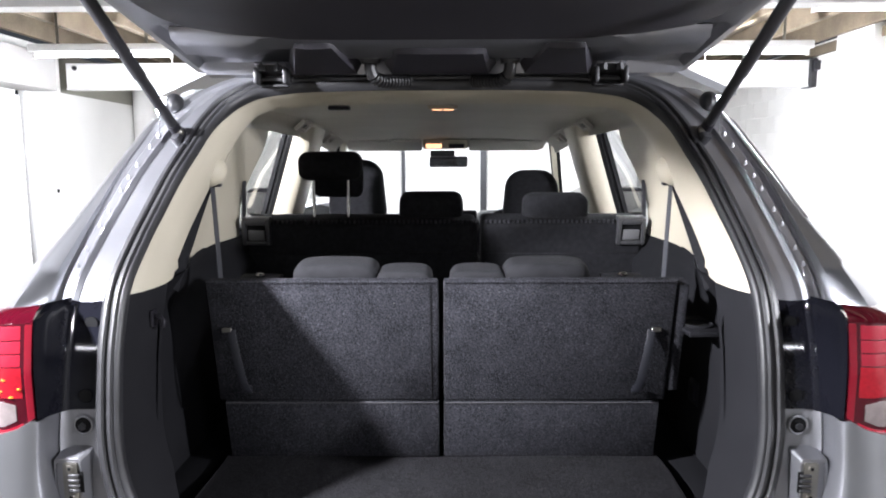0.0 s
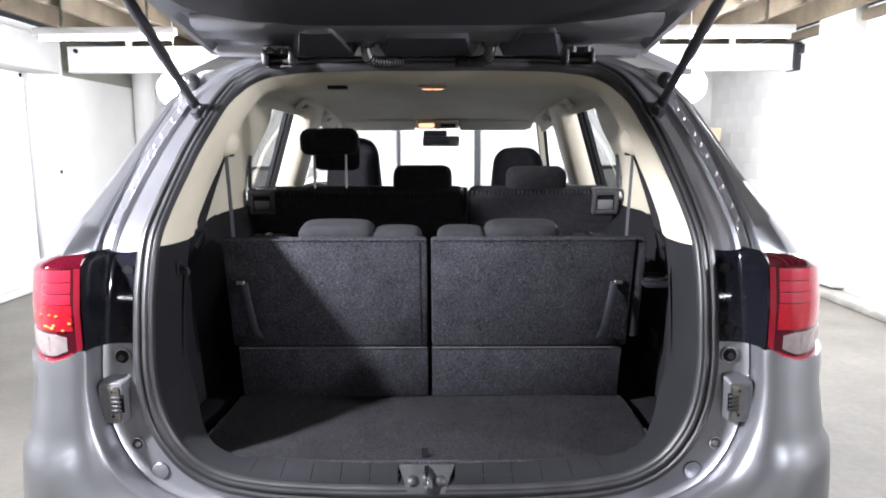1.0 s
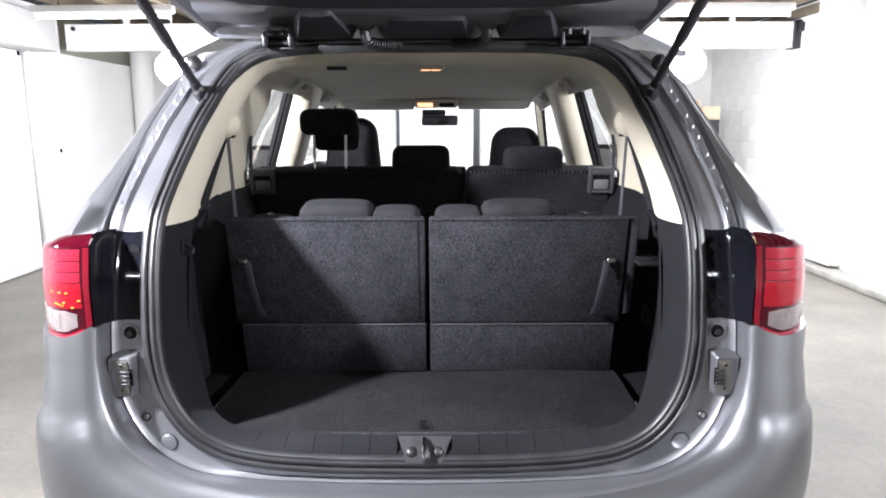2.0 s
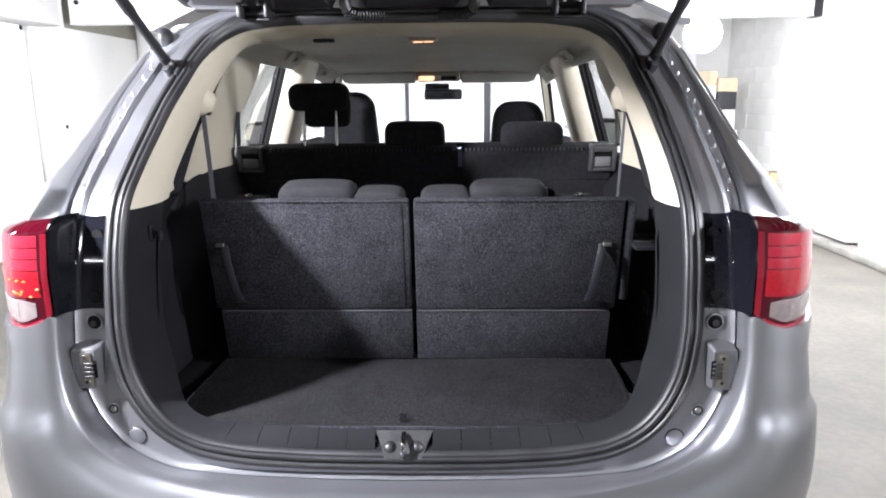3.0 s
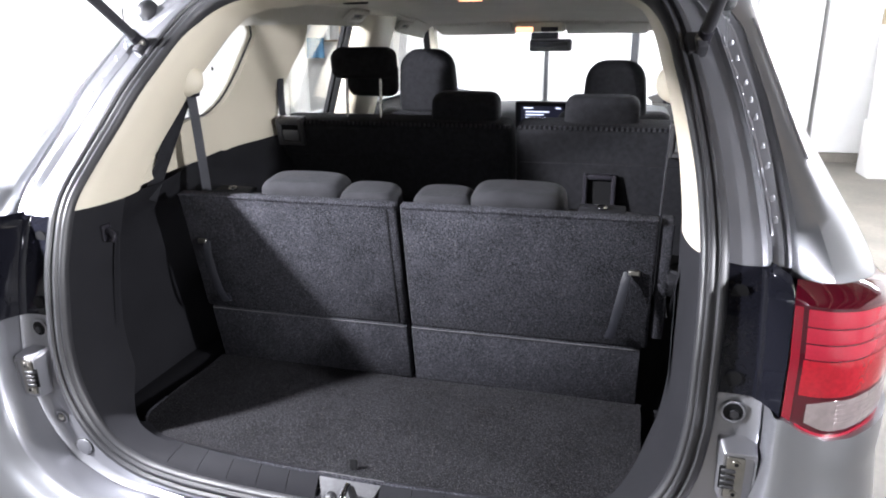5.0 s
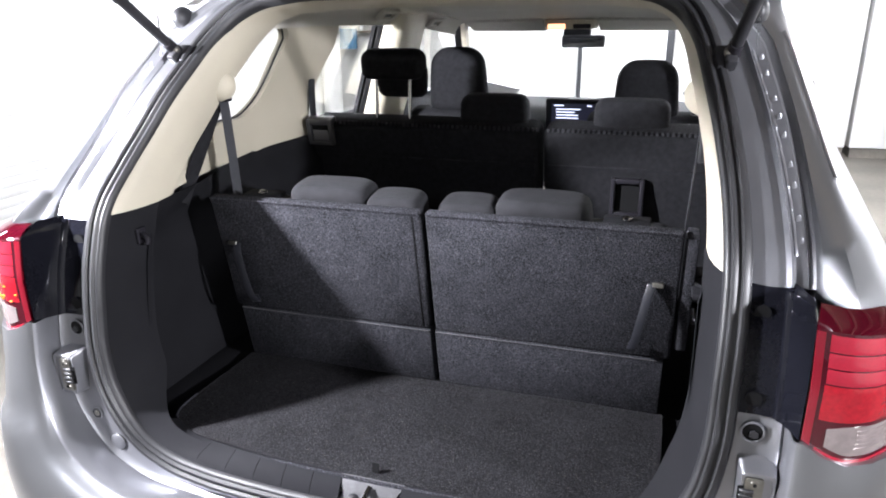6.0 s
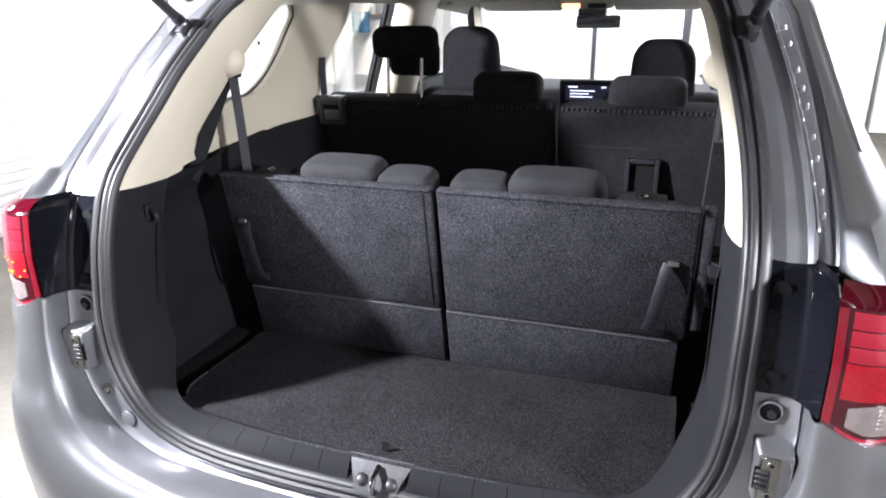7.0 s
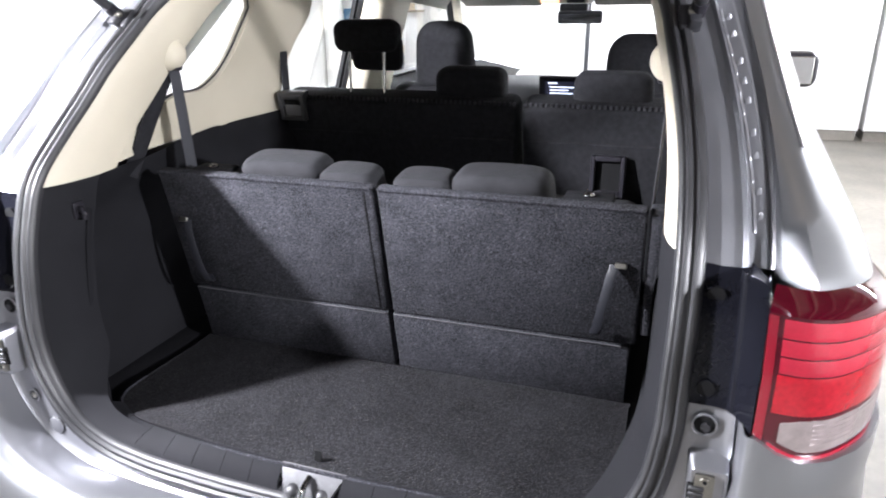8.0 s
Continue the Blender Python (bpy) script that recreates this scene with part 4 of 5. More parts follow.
# hinges and wiring gaiters on the frame
for s in (-1, 1):
    hx = s * 0.418
    part("hinge_plate", box(B(), hx - 0.036, hx + 0.036, -0.05, 0.03, -0.004, 0.004, 0.002, 1, pose(0, HY - 0.035, HZ - 0.004, -13)), JAMB, tailgate, "painted hinge leaf")
    for dx in (-0.036, 0.036):
        part("hinge_arm", box(B(), hx + dx - 0.005, hx + dx + 0.005, HY - 0.085, HY + 0.01, HZ - 0.042, HZ - 0.002, 0.004), DULL_STEEL, tailgate)
    for dx in (-0.02, 0.02):
        part("hinge_bolt", cyl(B(), (hx + dx, HY - 0.075, HZ + 0.008), (hx + dx, HY - 0.077, HZ - 0.012), 0.010, 6), DULL_STEEL, tailgate)
    part("hinge_pin", cyl(B(), (hx - 0.046, HY - 0.035, HZ - 0.026), (hx + 0.046, HY - 0.035, HZ - 0.026), 0.008), DULL_STEEL, tailgate)
    part("hinge_foot", box(B(), hx - 0.036, hx + 0.036, HY - 0.05, HY + 0.01, HZ - 0.046, HZ - 0.040, 0.002), DULL_STEEL, tailgate)
    gpts = spline([(s * 0.168, HY - 0.10, HZ + 0.012), (s * 0.168, HY - 0.10, HZ - 0.012), (s * 0.162, HY - 0.095, HZ - 0.028), (s * 0.145, HY - 0.08, HZ - 0.036), (s * 0.118, HY - 0.06, HZ - 0.036), (s * 0.082, HY - 0.03, HZ - 0.032)], 66)
    bm = B()
    rows = []
    for i, p in enumerate(gpts):
        t = Vector(gpts[min(i + 1, 65)] - gpts[max(i - 1, 0)]).normalized()
        a = t.orthogonal().normalized()
        b = t.cross(a)
        r = (0.0135 + (0.0035 if i % 4 < 2 else -0.0015)) if 18 < i else 0.0155
        rows.append([Vector(p) + r * (math.cos(k * math.pi / 6) * a + math.sin(k * math.pi / 6) * b) for k in range(12)])
    grid(bm, rows, close_v=True)
    part("wiring_gaiter", bm, RUBBER, tailgate, "corrugated rubber wiring gaiter", smooth=20)
    part("gaiter_collar", cyl(B(), (s * 0.168, HY - 0.10, HZ + 0.03), (s * 0.168, HY - 0.10, HZ + 0.002), 0.030, 24, 0.022), RUBBER, tailgate)
    # gas strut
    b0, b1 = Vector((s * 0.610, 1.606, 1.606)), Vector((s * 0.662, 1.315, 1.858))
    mid = b0.lerp(b1, 0.42)
    strut = part("gas_strut", cyl(B(), mid, b1, 0.0135), DARK_STEEL, car, "black gas strut holding up the tailgate")
    part("rod", cyl(B(), b0, mid, 0.0115), DARK_STEEL, strut)
    part("end_fitting", cyl(B(), b0 - (b1 - b0) * 0.03, b0.lerp(b1, 0.05), 0.0135), PLASTIC_SMOOTH, strut)
    part("ball_stud", ball(B(), b0 + Vector((-s * 0.006, 0.0, -0.004)), 0.011), STEEL, strut)
    bm = B()
    box(bm, -0.018, 0.018, -0.010, 0.012, -0.026, 0.026, 0.006, 2, pose(s * 0.597, 1.622, 1.590, -45, 0, s * 10))
    box(bm, -0.010, 0.010, -0.024, 0.0, -0.02, 0.02, 0.004, 2, pose(s * 0.604, 1.616, 1.584, -45, 0, s * 10))
    part("strut_bracket", bm, DARK_STEEL, car, "black strut bracket on the pillar")
    part("bracket_bolt", cyl(B(), (s * 0.602, 1.622, 1.572), (s * 0.602, 1.612, 1.562), 0.008, 6), STEEL, car)
    # dark lump stands in for shade on the painted pillar's top corner
    part("corner_stop", ball(B(), (s * 0.652, 1.712, 1.672), 0.028, (0.75, 1.3, 1.0), 16, 10), RUBBER, car, "dark lump standing in for shade on the pillar corner")
part("drain_clip", ball(B(), (0, prof(1.752) - 0.012, 1.772), 0.004), CREAM, car)

# ---- the car: inside ----
def wall_x(y, z):
    """Half-width of the cabin's upper trim."""
    return 0.60 + 0.135 * ss(1.42, 2.15, y) - 0.34 * max(0, z - 1.40) * ss(1.5, 2.1, y)


def quarter(s):
    # cream panel round the rear side window
    hole = spline([(1.68, 1.425), (1.71, 1.400), (1.88, 1.396), (2.05, 1.400), (2.10, 1.425), (2.15, 1.48), (2.19, 1.56), (2.215, 1.62), (2.18, 1.65), (2.08, 1.655), (1.94, 1.635), (1.845, 1.56), (1.76, 1.48), (1.69, 1.44), (1.68, 1.425)], 72)
    rim = spline([(1.46, 1.278), (1.62, 1.285), (1.9, 1.274), (2.2, 1.258), (2.42, 1.245), (2.46, 1.36), (2.52, 1.50), (2.58, 1.60), (2.56, 1.675), (2.3, 1.69), (2.0, 1.705), (1.84, 1.67), (1.66, 1.50), (1.53, 1.37), (1.46, 1.278)], 72)
    rows = []
    for f in (0, 0.03, 0.3, 0.65, 1.0):
        row = []
        for a, b in zip(hole, rim):
            y, z = a * (1 - f) + b * f
            row.append((s * (wall_x(y, z) + (0.03 if f == 0 else 0.0)), y, z))
        rows.append(row)
    part("quarter_trim", grid(B(), rows), CREAM, car, "cream trim round the rear side window", smooth=50)
    bm = B()
    tube(bm, [(s * (wall_x(y, z) + 0.012), y, z) for y, z in hole[::2]], 0.003, 8)
    part("window_seal", bm, RUBBER, car)
    rows = [[(s * (wall_x(y, z) + 0.035), y, z) for y in (1.62, 1.95, 2.2, 2.36)] for z in (1.32, 1.5, 1.68)]
    g = part("quarter_window", sheet(B(), rows, 0.004), GLASS, car, "rear side window glass")
    g.visible_shadow = False
    # black lower trim with the wheel-arch bulge
    rows = []
    for z in np.linspace(0.60, 1.275, 16):
        row = []
        for y in (1.36, 1.375, 1.385, 1.395, 1.405, 1.415, 1.44, 1.50, 1.58, 1.68, 1.76, 1.9, 2.1, 2.35, 2.6):
            x = 0.586 + 0.092 * ss(1.375, 1.415, y)
            top = ss(1.19, 1.255, z)
            x = x * (1 - top) + (wall_x(y, 1.28) + 0.002) * top
            y += max(0, prof(z) + 0.137 - 1.385) * (1 - ss(1.5, 1.9, y))
            row.append((s * x, y, z))
        rows.append(row)
    part("side_trim", grid(B(), rows), PLASTIC, car, "black plastic side trim of the boot", smooth=50)
    part("side_well", box(B(), *sorted((s * 0.535, s * 0.70)), 1.375, 2.3, 0.735, 0.75, 0.003), PLASTIC, car)
    for y, z in ((1.95, 1.245), (2.05, 1.243), (2.13, 1.241)):
        part("trim_clip", box(B(), -0.004, 0.004, -0.012, 0.012, -0.008, 0.008, 0.002, 1, pose(s * (wall_x(y, 1.28) - 0.002), y, z - 0.012)), PLASTIC_SMOOTH, car)
    # belt guide, belt, fittings
    guide = part("belt_guide", ball(B(), (s * 0.578, 1.720, 1.512), 0.036, (1.2, 1.1, 1.15), 24, 16), CREAM, car, "cream shoulder-belt guide")
    part("guide_slot", box(B(), -0.026, 0.026, -0.012, 0.012, -0.005, 0.012, 0.004, 2, pose(s * 0.578, 1.724, 1.476)), PLASTIC_SMOOTH, guide)
    part("seat_belt", tube(B(), [(s * 0.576, 1.730, 1.482), (s * 0.572, 1.734, 1.36), (s * 0.566, 1.735, 1.20)], 0, flat=(0.044, 0.002, (0.1 * s, 1, 0.1))), WEBBING, car, "grey seat-belt webbing")
    # shaded strand of the same belt, darkened by its material
    part("seat_belt", tube(B(), [(s * 0.580, 1.718, 1.482), (s * 0.604, 1.662, 1.37), (s * 0.630, 1.590, 1.235)], 0, flat=(0.042, 0.002, (-0.2 * s, 1, 0.1))), FABRIC, car, "seat-belt webbing with shade put into its near-black colour")
    # second-row belt beside the pillar
    part("seat_belt", tube(B(), [(s * 0.672, 2.42, 1.70), (s * 0.70, 2.44, 1.56), (s * 0.72, 2.46, 1.42), (s * 0.73, 2.48, 1.22)], 0, flat=(0.046, 0.002, (0, 1, 0))), WEBBING, car, "dark seat-belt webbing")
    # rear door: black frame, glass; centre pillar cream
    def pillar_x(z):
        return 0.697 - 0.30 * (z - 1.52)
    zs = np.linspace(1.15, 1.69, 7)
    rows = [[(s * (pillar_x(z) + x), y, z) for x, y in ((0.004, 3.050), (-0.004, 3.047), (-0.030, 3.050), (-0.056, 3.060), (-0.066, 3.078), (-0.066, 3.2), (-0.05, 3.38), (0.0, 3.41))] for z in zs]
    part("centre_pillar", sheet(B(), rows, 0.012 * s), CREAM, car, "cream centre pillar trim")
    rows = [[(s * (pillar_x(z) + x), y, z) for x, y in ((0.004, 3.052), (0.008, 3.036), (0.024, 3.030), (0.028, 3.042), (0.036, 3.042), (0.040, 3.030), (0.060, 3.034), (0.066, 3.06))] for z in zs]
    part("door_frame", sheet(B(), rows, 0.012 * s), BLACK, car, "black door seal and frame")
    rows = [[(s * (pillar_x(z) + x), y, z) for x, y in ((0.0, 3.41), (0.03, 3.42), (0.06, 3.42))] for z in zs]
    part("door_frame", sheet(B(), rows, 0.012 * s), BLACK, car)
    rows = [[(s * (0.60 + 0.17 * f + x), 4.03 + 0.75 * f + y, 1.68 - 0.50 * f) for x, y in ((0.0, -0.04), (0.018, -0.05), (0.055, -0.03))] for f in np.linspace(0, 1, 6)]
    part("door_frame", sheet(B(), rows, 0.012), BLACK, car)
    rows = [[(s * (0.60 + 0.17 * f), 4.02 + 0.75 * f - (0.07 if k == 0 else 0), 1.68 - 0.50 * f) for k in (0, 1)] for f in np.linspace(0, 1, 6)]
    part("windscreen_pillar", sheet(B(), rows, 0.03), CREAM, car, "cream windscreen pillar trim")
    rows = [[(s * x, y, z) for y in (2.62, 3.3, 4.1, 4.7)] for x, z in ((0.885, 1.25), (0.80, 1.48), (0.69, 1.70))]
    g = part("door_window", sheet(B(), rows, 0.004), GLASS, car, "side door window glass")
    g.visible_shadow = False
    rows = [[(s * 0.86, y, 1.23), (s * 0.80, y, 1.215), (s * 0.75, y, 1.19), (s * 0.70, y, 1.12), (s * 0.70, y, 0.9), (s * 0.72, y, 0.5)] for y in (2.55, 3.3, 4.0, 4.6)]
    part("door_card", sheet(B(), rows, 0.02 * s), PLASTIC, car, "black inner door trim")
    # roof rail trim and grab handles
    rows = [[(s * 0.585, y, z), (s * 0.62, y, z - 0.018), (s * 0.645, y, z - 0.05), (s * 0.65, y, z - 0.075)] for y, z in ((1.90, 1.715), (2.4, 1.725), (3.2, 1.72), (4.0, 1.66))]
    part("roof_side_trim", sheet(B(), rows, 0.012 * s), HEADLINER, car)
    for y, z in ((2.80, 1.690), (3.40, 1.655)):
        m = pose(s * 0.590, y, z, 0, s * 42, 0)
        bm = B()
        for y0, y1, x0, x1 in ((0, 0.17, 0.012, 0.028), (0, 0.17, -0.028, -0.014), (0, 0.034, -0.016, 0.014), (0.136, 0.17, -0.016, 0.014)):
            box(bm, x0, x1, y0, y1, -0.018, 0.0, 0.004, 2, m)
        h = part("grab_handle", bm, HEADLINER, car, "beige folding grab handle")
        part("recess", box(B(), -0.016, 0.014, 0.03, 0.14, -0.006, 0.0, 0, 1, m), GREY_PLASTIC, h)
    # wing mirror
    wm = part("wing_mirror", box(B(), s * 1.10 - 0.125, s * 1.10 + 0.125, 4.10, 4.22, 1.208, 1.377, 0.045, 5), PLASTIC_SMOOTH, car, "black-edged wing mirror in its housing")
    part("mirror_glass", box(B(), s * 1.10 - 0.105, s * 1.10 + 0.098, 4.092, 4.0985, 1.228, 1.357, 0.003, 1), MIRROR, wm)
    part("cap", box(B(), s * 1.10 - 0.127, s * 1.10 + 0.127, 4.135, 4.235, 1.205, 1.380, 0.045, 5), PAINT, wm, "silver mirror cap")
    part("mirror_arm", box(B(), min(s * 0.86, s * 1.0), max(s * 0.86, s * 1.0), 4.14, 4.2, 1.20, 1.25, 0.01), PLASTIC_SMOOTH, wm)


both(quarter)

# headliner with rear lamp and centre lamp
rows = [[(x, y, z - 0.012 * (x / 0.58) ** 2) for x in np.linspace(-0.59, 0.59, 9)] for y, z in ((1.93, 1.718), (2.1, 1.727), (2.5, 1.735), (3.0, 1.735), (3.6, 1.715), (4.0, 1.67), (4.18, 1.635))]
part("headliner", sheet(B(), rows, 0.012), HEADLINER, car, "beige woven headliner", smooth=60)
lp = part("rear_lamp", box(B(), -0.05, 0.05, 2.31, 2.40, 1.708, 1.722, 0.004), CREAM, car, "small cream ceiling lamp, lit")
for s in (-1, 1):
    part("lamp_lens", slab(B(), [(s * 0.004, 2.338), (s * 0.004, 2.366), (s * 0.036, 2.352), (s * 0.036, 2.346)], 1.7050, 1.7085, "z"), LAMP_WARM, lp)
part("hatch_vent", box(B(), -0.37, -0.30, 2.24, 2.275, 1.700, 1.712, 0.003, 1, None), PLASTIC_SMOOTH, car)
con = part("map_lamp_console", box(B(), -0.13, 0.13, 3.92, 4.13, 1.61, 1.66, 0.012), CREAM, car, "cream overhead console with lit map lamp")
part("map_lens", box(B(), -0.11, -0.02, 3.916, 3.96, 1.612, 1.636, 0.003), LAMP_WARM, con, "glowing warm map lamp")
part("map_lens", box(B(), 0.02, 0.11, 3.916, 3.96, 1.612, 1.636, 0.003), PLASTIC_SMOOTH, con, "dark unlit map lamp")
for s in (-1, 1):
    part("sun_visor", box(B(), min(s * 0.14, s * 0.56), max(s * 0.14, s * 0.56), -0.09, 0.09, -0.01, 0.01, 0.008, 2, pose(0, 4.02, 1.632, -16)), HEADLINER, car, "folded-up fabric sun visor")
mir = part("rear_view_mirror", box(B(), -0.125, 0.125, -0.02, 0.02, -0.035, 0.035, 0.014, 3, pose(0.02, 4.42, 1.537, 22, 0, 8)), PLASTIC_SMOOTH, car, "black rear-view mirror")
part("mirror_face", box(B(), -0.115, 0.115, -0.022, -0.0205, -0.028, 0.028, 0.0, 1, pose(0.02, 4.42, 1.537, 22, 0, 8)), MIRROR, mir)
part("mirror_stem", box(B(), -0.1, 0.06, 4.42, 4.5, 1.57, 1.61, 0.01), PLASTIC_SMOOTH, mir)
rows = [[(x * (1 + 0.17 * f), 4.12 + 0.72 * f - 0.05 * (x / 0.66) ** 2, 1.665 - 0.49 * f) for x in np.linspace(-0.64, 0.64, 9)] for f in np.linspace(0, 1, 5)]
g = part("windscreen", sheet(B(), rows, 0.005), GLASS, car, "clear windscreen glass")
g.visible_shadow = False

# dashboard, screen, steering wheel
rows = [[(x, y, z - 0.02 * (x / 0.7) ** 4) for x in np.linspace(-0.72, 0.72, 13)] for y, z in ((4.12, 0.75), (4.02, 0.95), (4.0, 1.10), (4.05, 1.17), (4.15, 1.19), (4.5, 1.19), (4.82, 1.17))]
dash = part("dashboard", sheet(B(), rows, 0.03), DASH, car, "dark soft-touch dashboard", smooth=60)
m = pose(0.035, 3.985, 1.165, 8)
scr = part("screen_surround", box(B(), -0.15, 0.15, -0.01, 0.03, -0.085, 0.085, 0.012, 3, m), PLASTIC_SMOOTH, dash, "gloss black screen surround")
part("screen", box(B(), -0.115, 0.115, -0.0125, -0.0105, -0.062, 0.062, 0, 1, m), SCREEN, dash, "lit infotainment screen with a text menu")
for k in range(6):
    part("screen_line", box(B(), -0.09, -0.09 + (0.13, 0.10, 0.12, 0.12, 0.11, 0.08)[k], -0.0138, -0.0128, 0.030 - k * 0.016, 0.035 - k * 0.016, 0, 1, m), SCREEN_TEXT, dash)
part("screen_line", box(B(), -0.10, -0.05, -0.0138, -0.0128, 0.050, 0.056, 0, 1, m), SCREEN_TEXT, dash)
part("screen_line", box(B(), 0.075, 0.10, -0.0138, -0.0128, 0.050, 0.056, 0, 1, m), SCREEN_TEXT, dash)
pts = [(0.37 + 0.185 * math.cos(a), 3.83 + 0.06 * math.sin(a), 1.08 + 0.175 * math.sin(a)) for a in np.linspace(0, 2 * math.pi, 40)]
part("steering_wheel", tube(B(), pts, 0.016, 10), PLASTIC_SMOOTH, car, "black steering wheel")
part("instrument_hood", box(B(), 0.2, 0.56, 4.0, 4.25, 1.15, 1.235, 0.03, 3), DASH, dash)

# ---- boot floor ----
edge = spline([(-0.56, 1.46), (-0.552, 1.375), (-0.49, 1.318), (-0.33, 1.287), (-0.15, 1.276), (0, 1.274), (0.15, 1.276), (0.33, 1.287), (0.49, 1.318), (0.552, 1.375), (0.56, 1.46)], 41)
rows = [[(x, y * (1 - f) + 1.72 * f, 0.772 + 0.003 * math.sin(9 * x + 5 * f)) for x, y in edge] for f in np.linspace(0, 1, 8)]
part("boot_carpet", sheet(B(), rows, 0.012), DIMMED_FLOOR_CARPET, car, "dark grey carpeted boot floor", smooth=60)
part("carpet_binding", tube(B(), [(x, y, 0.774) for x, y in edge], 0.004, 8), CARPET, car)
# sill scuff plate, piece by piece
low_half = half[[i for i in range(NH) if half[i][1] < 0.86]]


def sill_pair(x):
    """Carpet edge and seal edge on either side of the scuff plate."""
    ye = float(np.interp(x, [e[0] for e in edge], [e[1] for e in edge]))
    xo = x * (1 + 0.07 * (abs(x) / 0.5) ** 2)
    zo = float(np.interp(abs(xo), low_half[::-1, 0], low_half[::-1, 1]))
    return np.array((x, ye + 0.006, 0.772)), np.array((xo, prof(zo) + 0.012, zo + 0.036))


for k in range(16):
    x0, x1 = -0.52 + k * 0.065 + 0.0006, -0.52 + (k + 1) * 0.065 - 0.0006
    if abs((x0 + x1) / 2) < 0.066:
        continue
    rows = []
    for f, up in ((0, -0.004), (0.1, 0.002), (0.5, 0.004), (0.85, 0.003), (1.0, -0.004)):
        row = []
        for x in np.linspace(x0, x1, 4):
            c, o = sill_pair(x)
            row.append(c * (1 - f) + o * f + np.array((0, 0, up)))
        rows.append(row)
    part("scuff_tile", sheet(B(), rows, 0.008), PLASTIC, car)
    c, o = sill_pair(x1)
    q = c * 0.35 + o * 0.65
    part("tile_clip", box(B(), q[0] - 0.003, q[0] + 0.003, q[1] - 0.002, q[1] + 0.002, q[2] + 0.001, q[2] + 0.004), STEEL, car)
# latch striker in the sill
rows = [[(x * w, y, z) for x in (-1, -0.5, 0, 0.5, 1)] for y, z, w in ((1.236, 0.716, 0.042), (1.252, 0.736, 0.05), (1.275, 0.760, 0.064), (1.286, 0.767, 0.07))]
cup = part("latch_cup", sheet(B(), rows, -0.012), DULL_STEEL, car, "grey metal latch plate in the sill")
part("striker", tube(B(), spline([(0.0, 1.250, 0.722), (0.0, 1.228, 0.732), (0.0, 1.222, 0.745), (0.0, 1.230, 0.760), (0.0, 1.262, 0.768)], 20), 0.0065, 10), CHROME, cup, "chromed latch striker")
part("striker_plate", box(B(), -0.014, 0.014, -0.003, 0.003, -0.02, 0.02, 0.002, 1, pose(0.0, 1.252, 0.738, -40)), CHROME, cup)
for s in (-1, 1):
    part("rubber_buffer", ball(B(), (s * 0.031, 1.250, 0.740), 0.017, (1.0, 1.0, 0.85), 16, 10), RUBBER, cup, "black rubber buffer")
part("carpet_tab", box(B(), -0.008, 0.008, -0.002, 0.002, 0, 0.022, 0.001, 1, pose(-0.005, 1.304, 0.774, -12)), BLACK, car, "small black pull tab")

# ---- third row seats ----
def on_back(v, n=0.0):
    """y and z on the third-row backrest: v metres down from its top, n metres towards the rear."""
    a = radians(11.6)
    return 1.604 + v * math.sin(a) - n * math.cos(a), 1.252 - v * math.cos(a) - n * math.sin(a)


def backplate(x0, x1, v0, v1, n0, n1, bevel):
    bm = B()
    vs = []
    box(bm, x0, x1, n0, n1, v0, v1, bevel, 2)
    for v in bm.verts:
        y, z = on_back(v.co.z, v.co.y)
        v.co = Vector((v.co.x, y, z))
    return bm


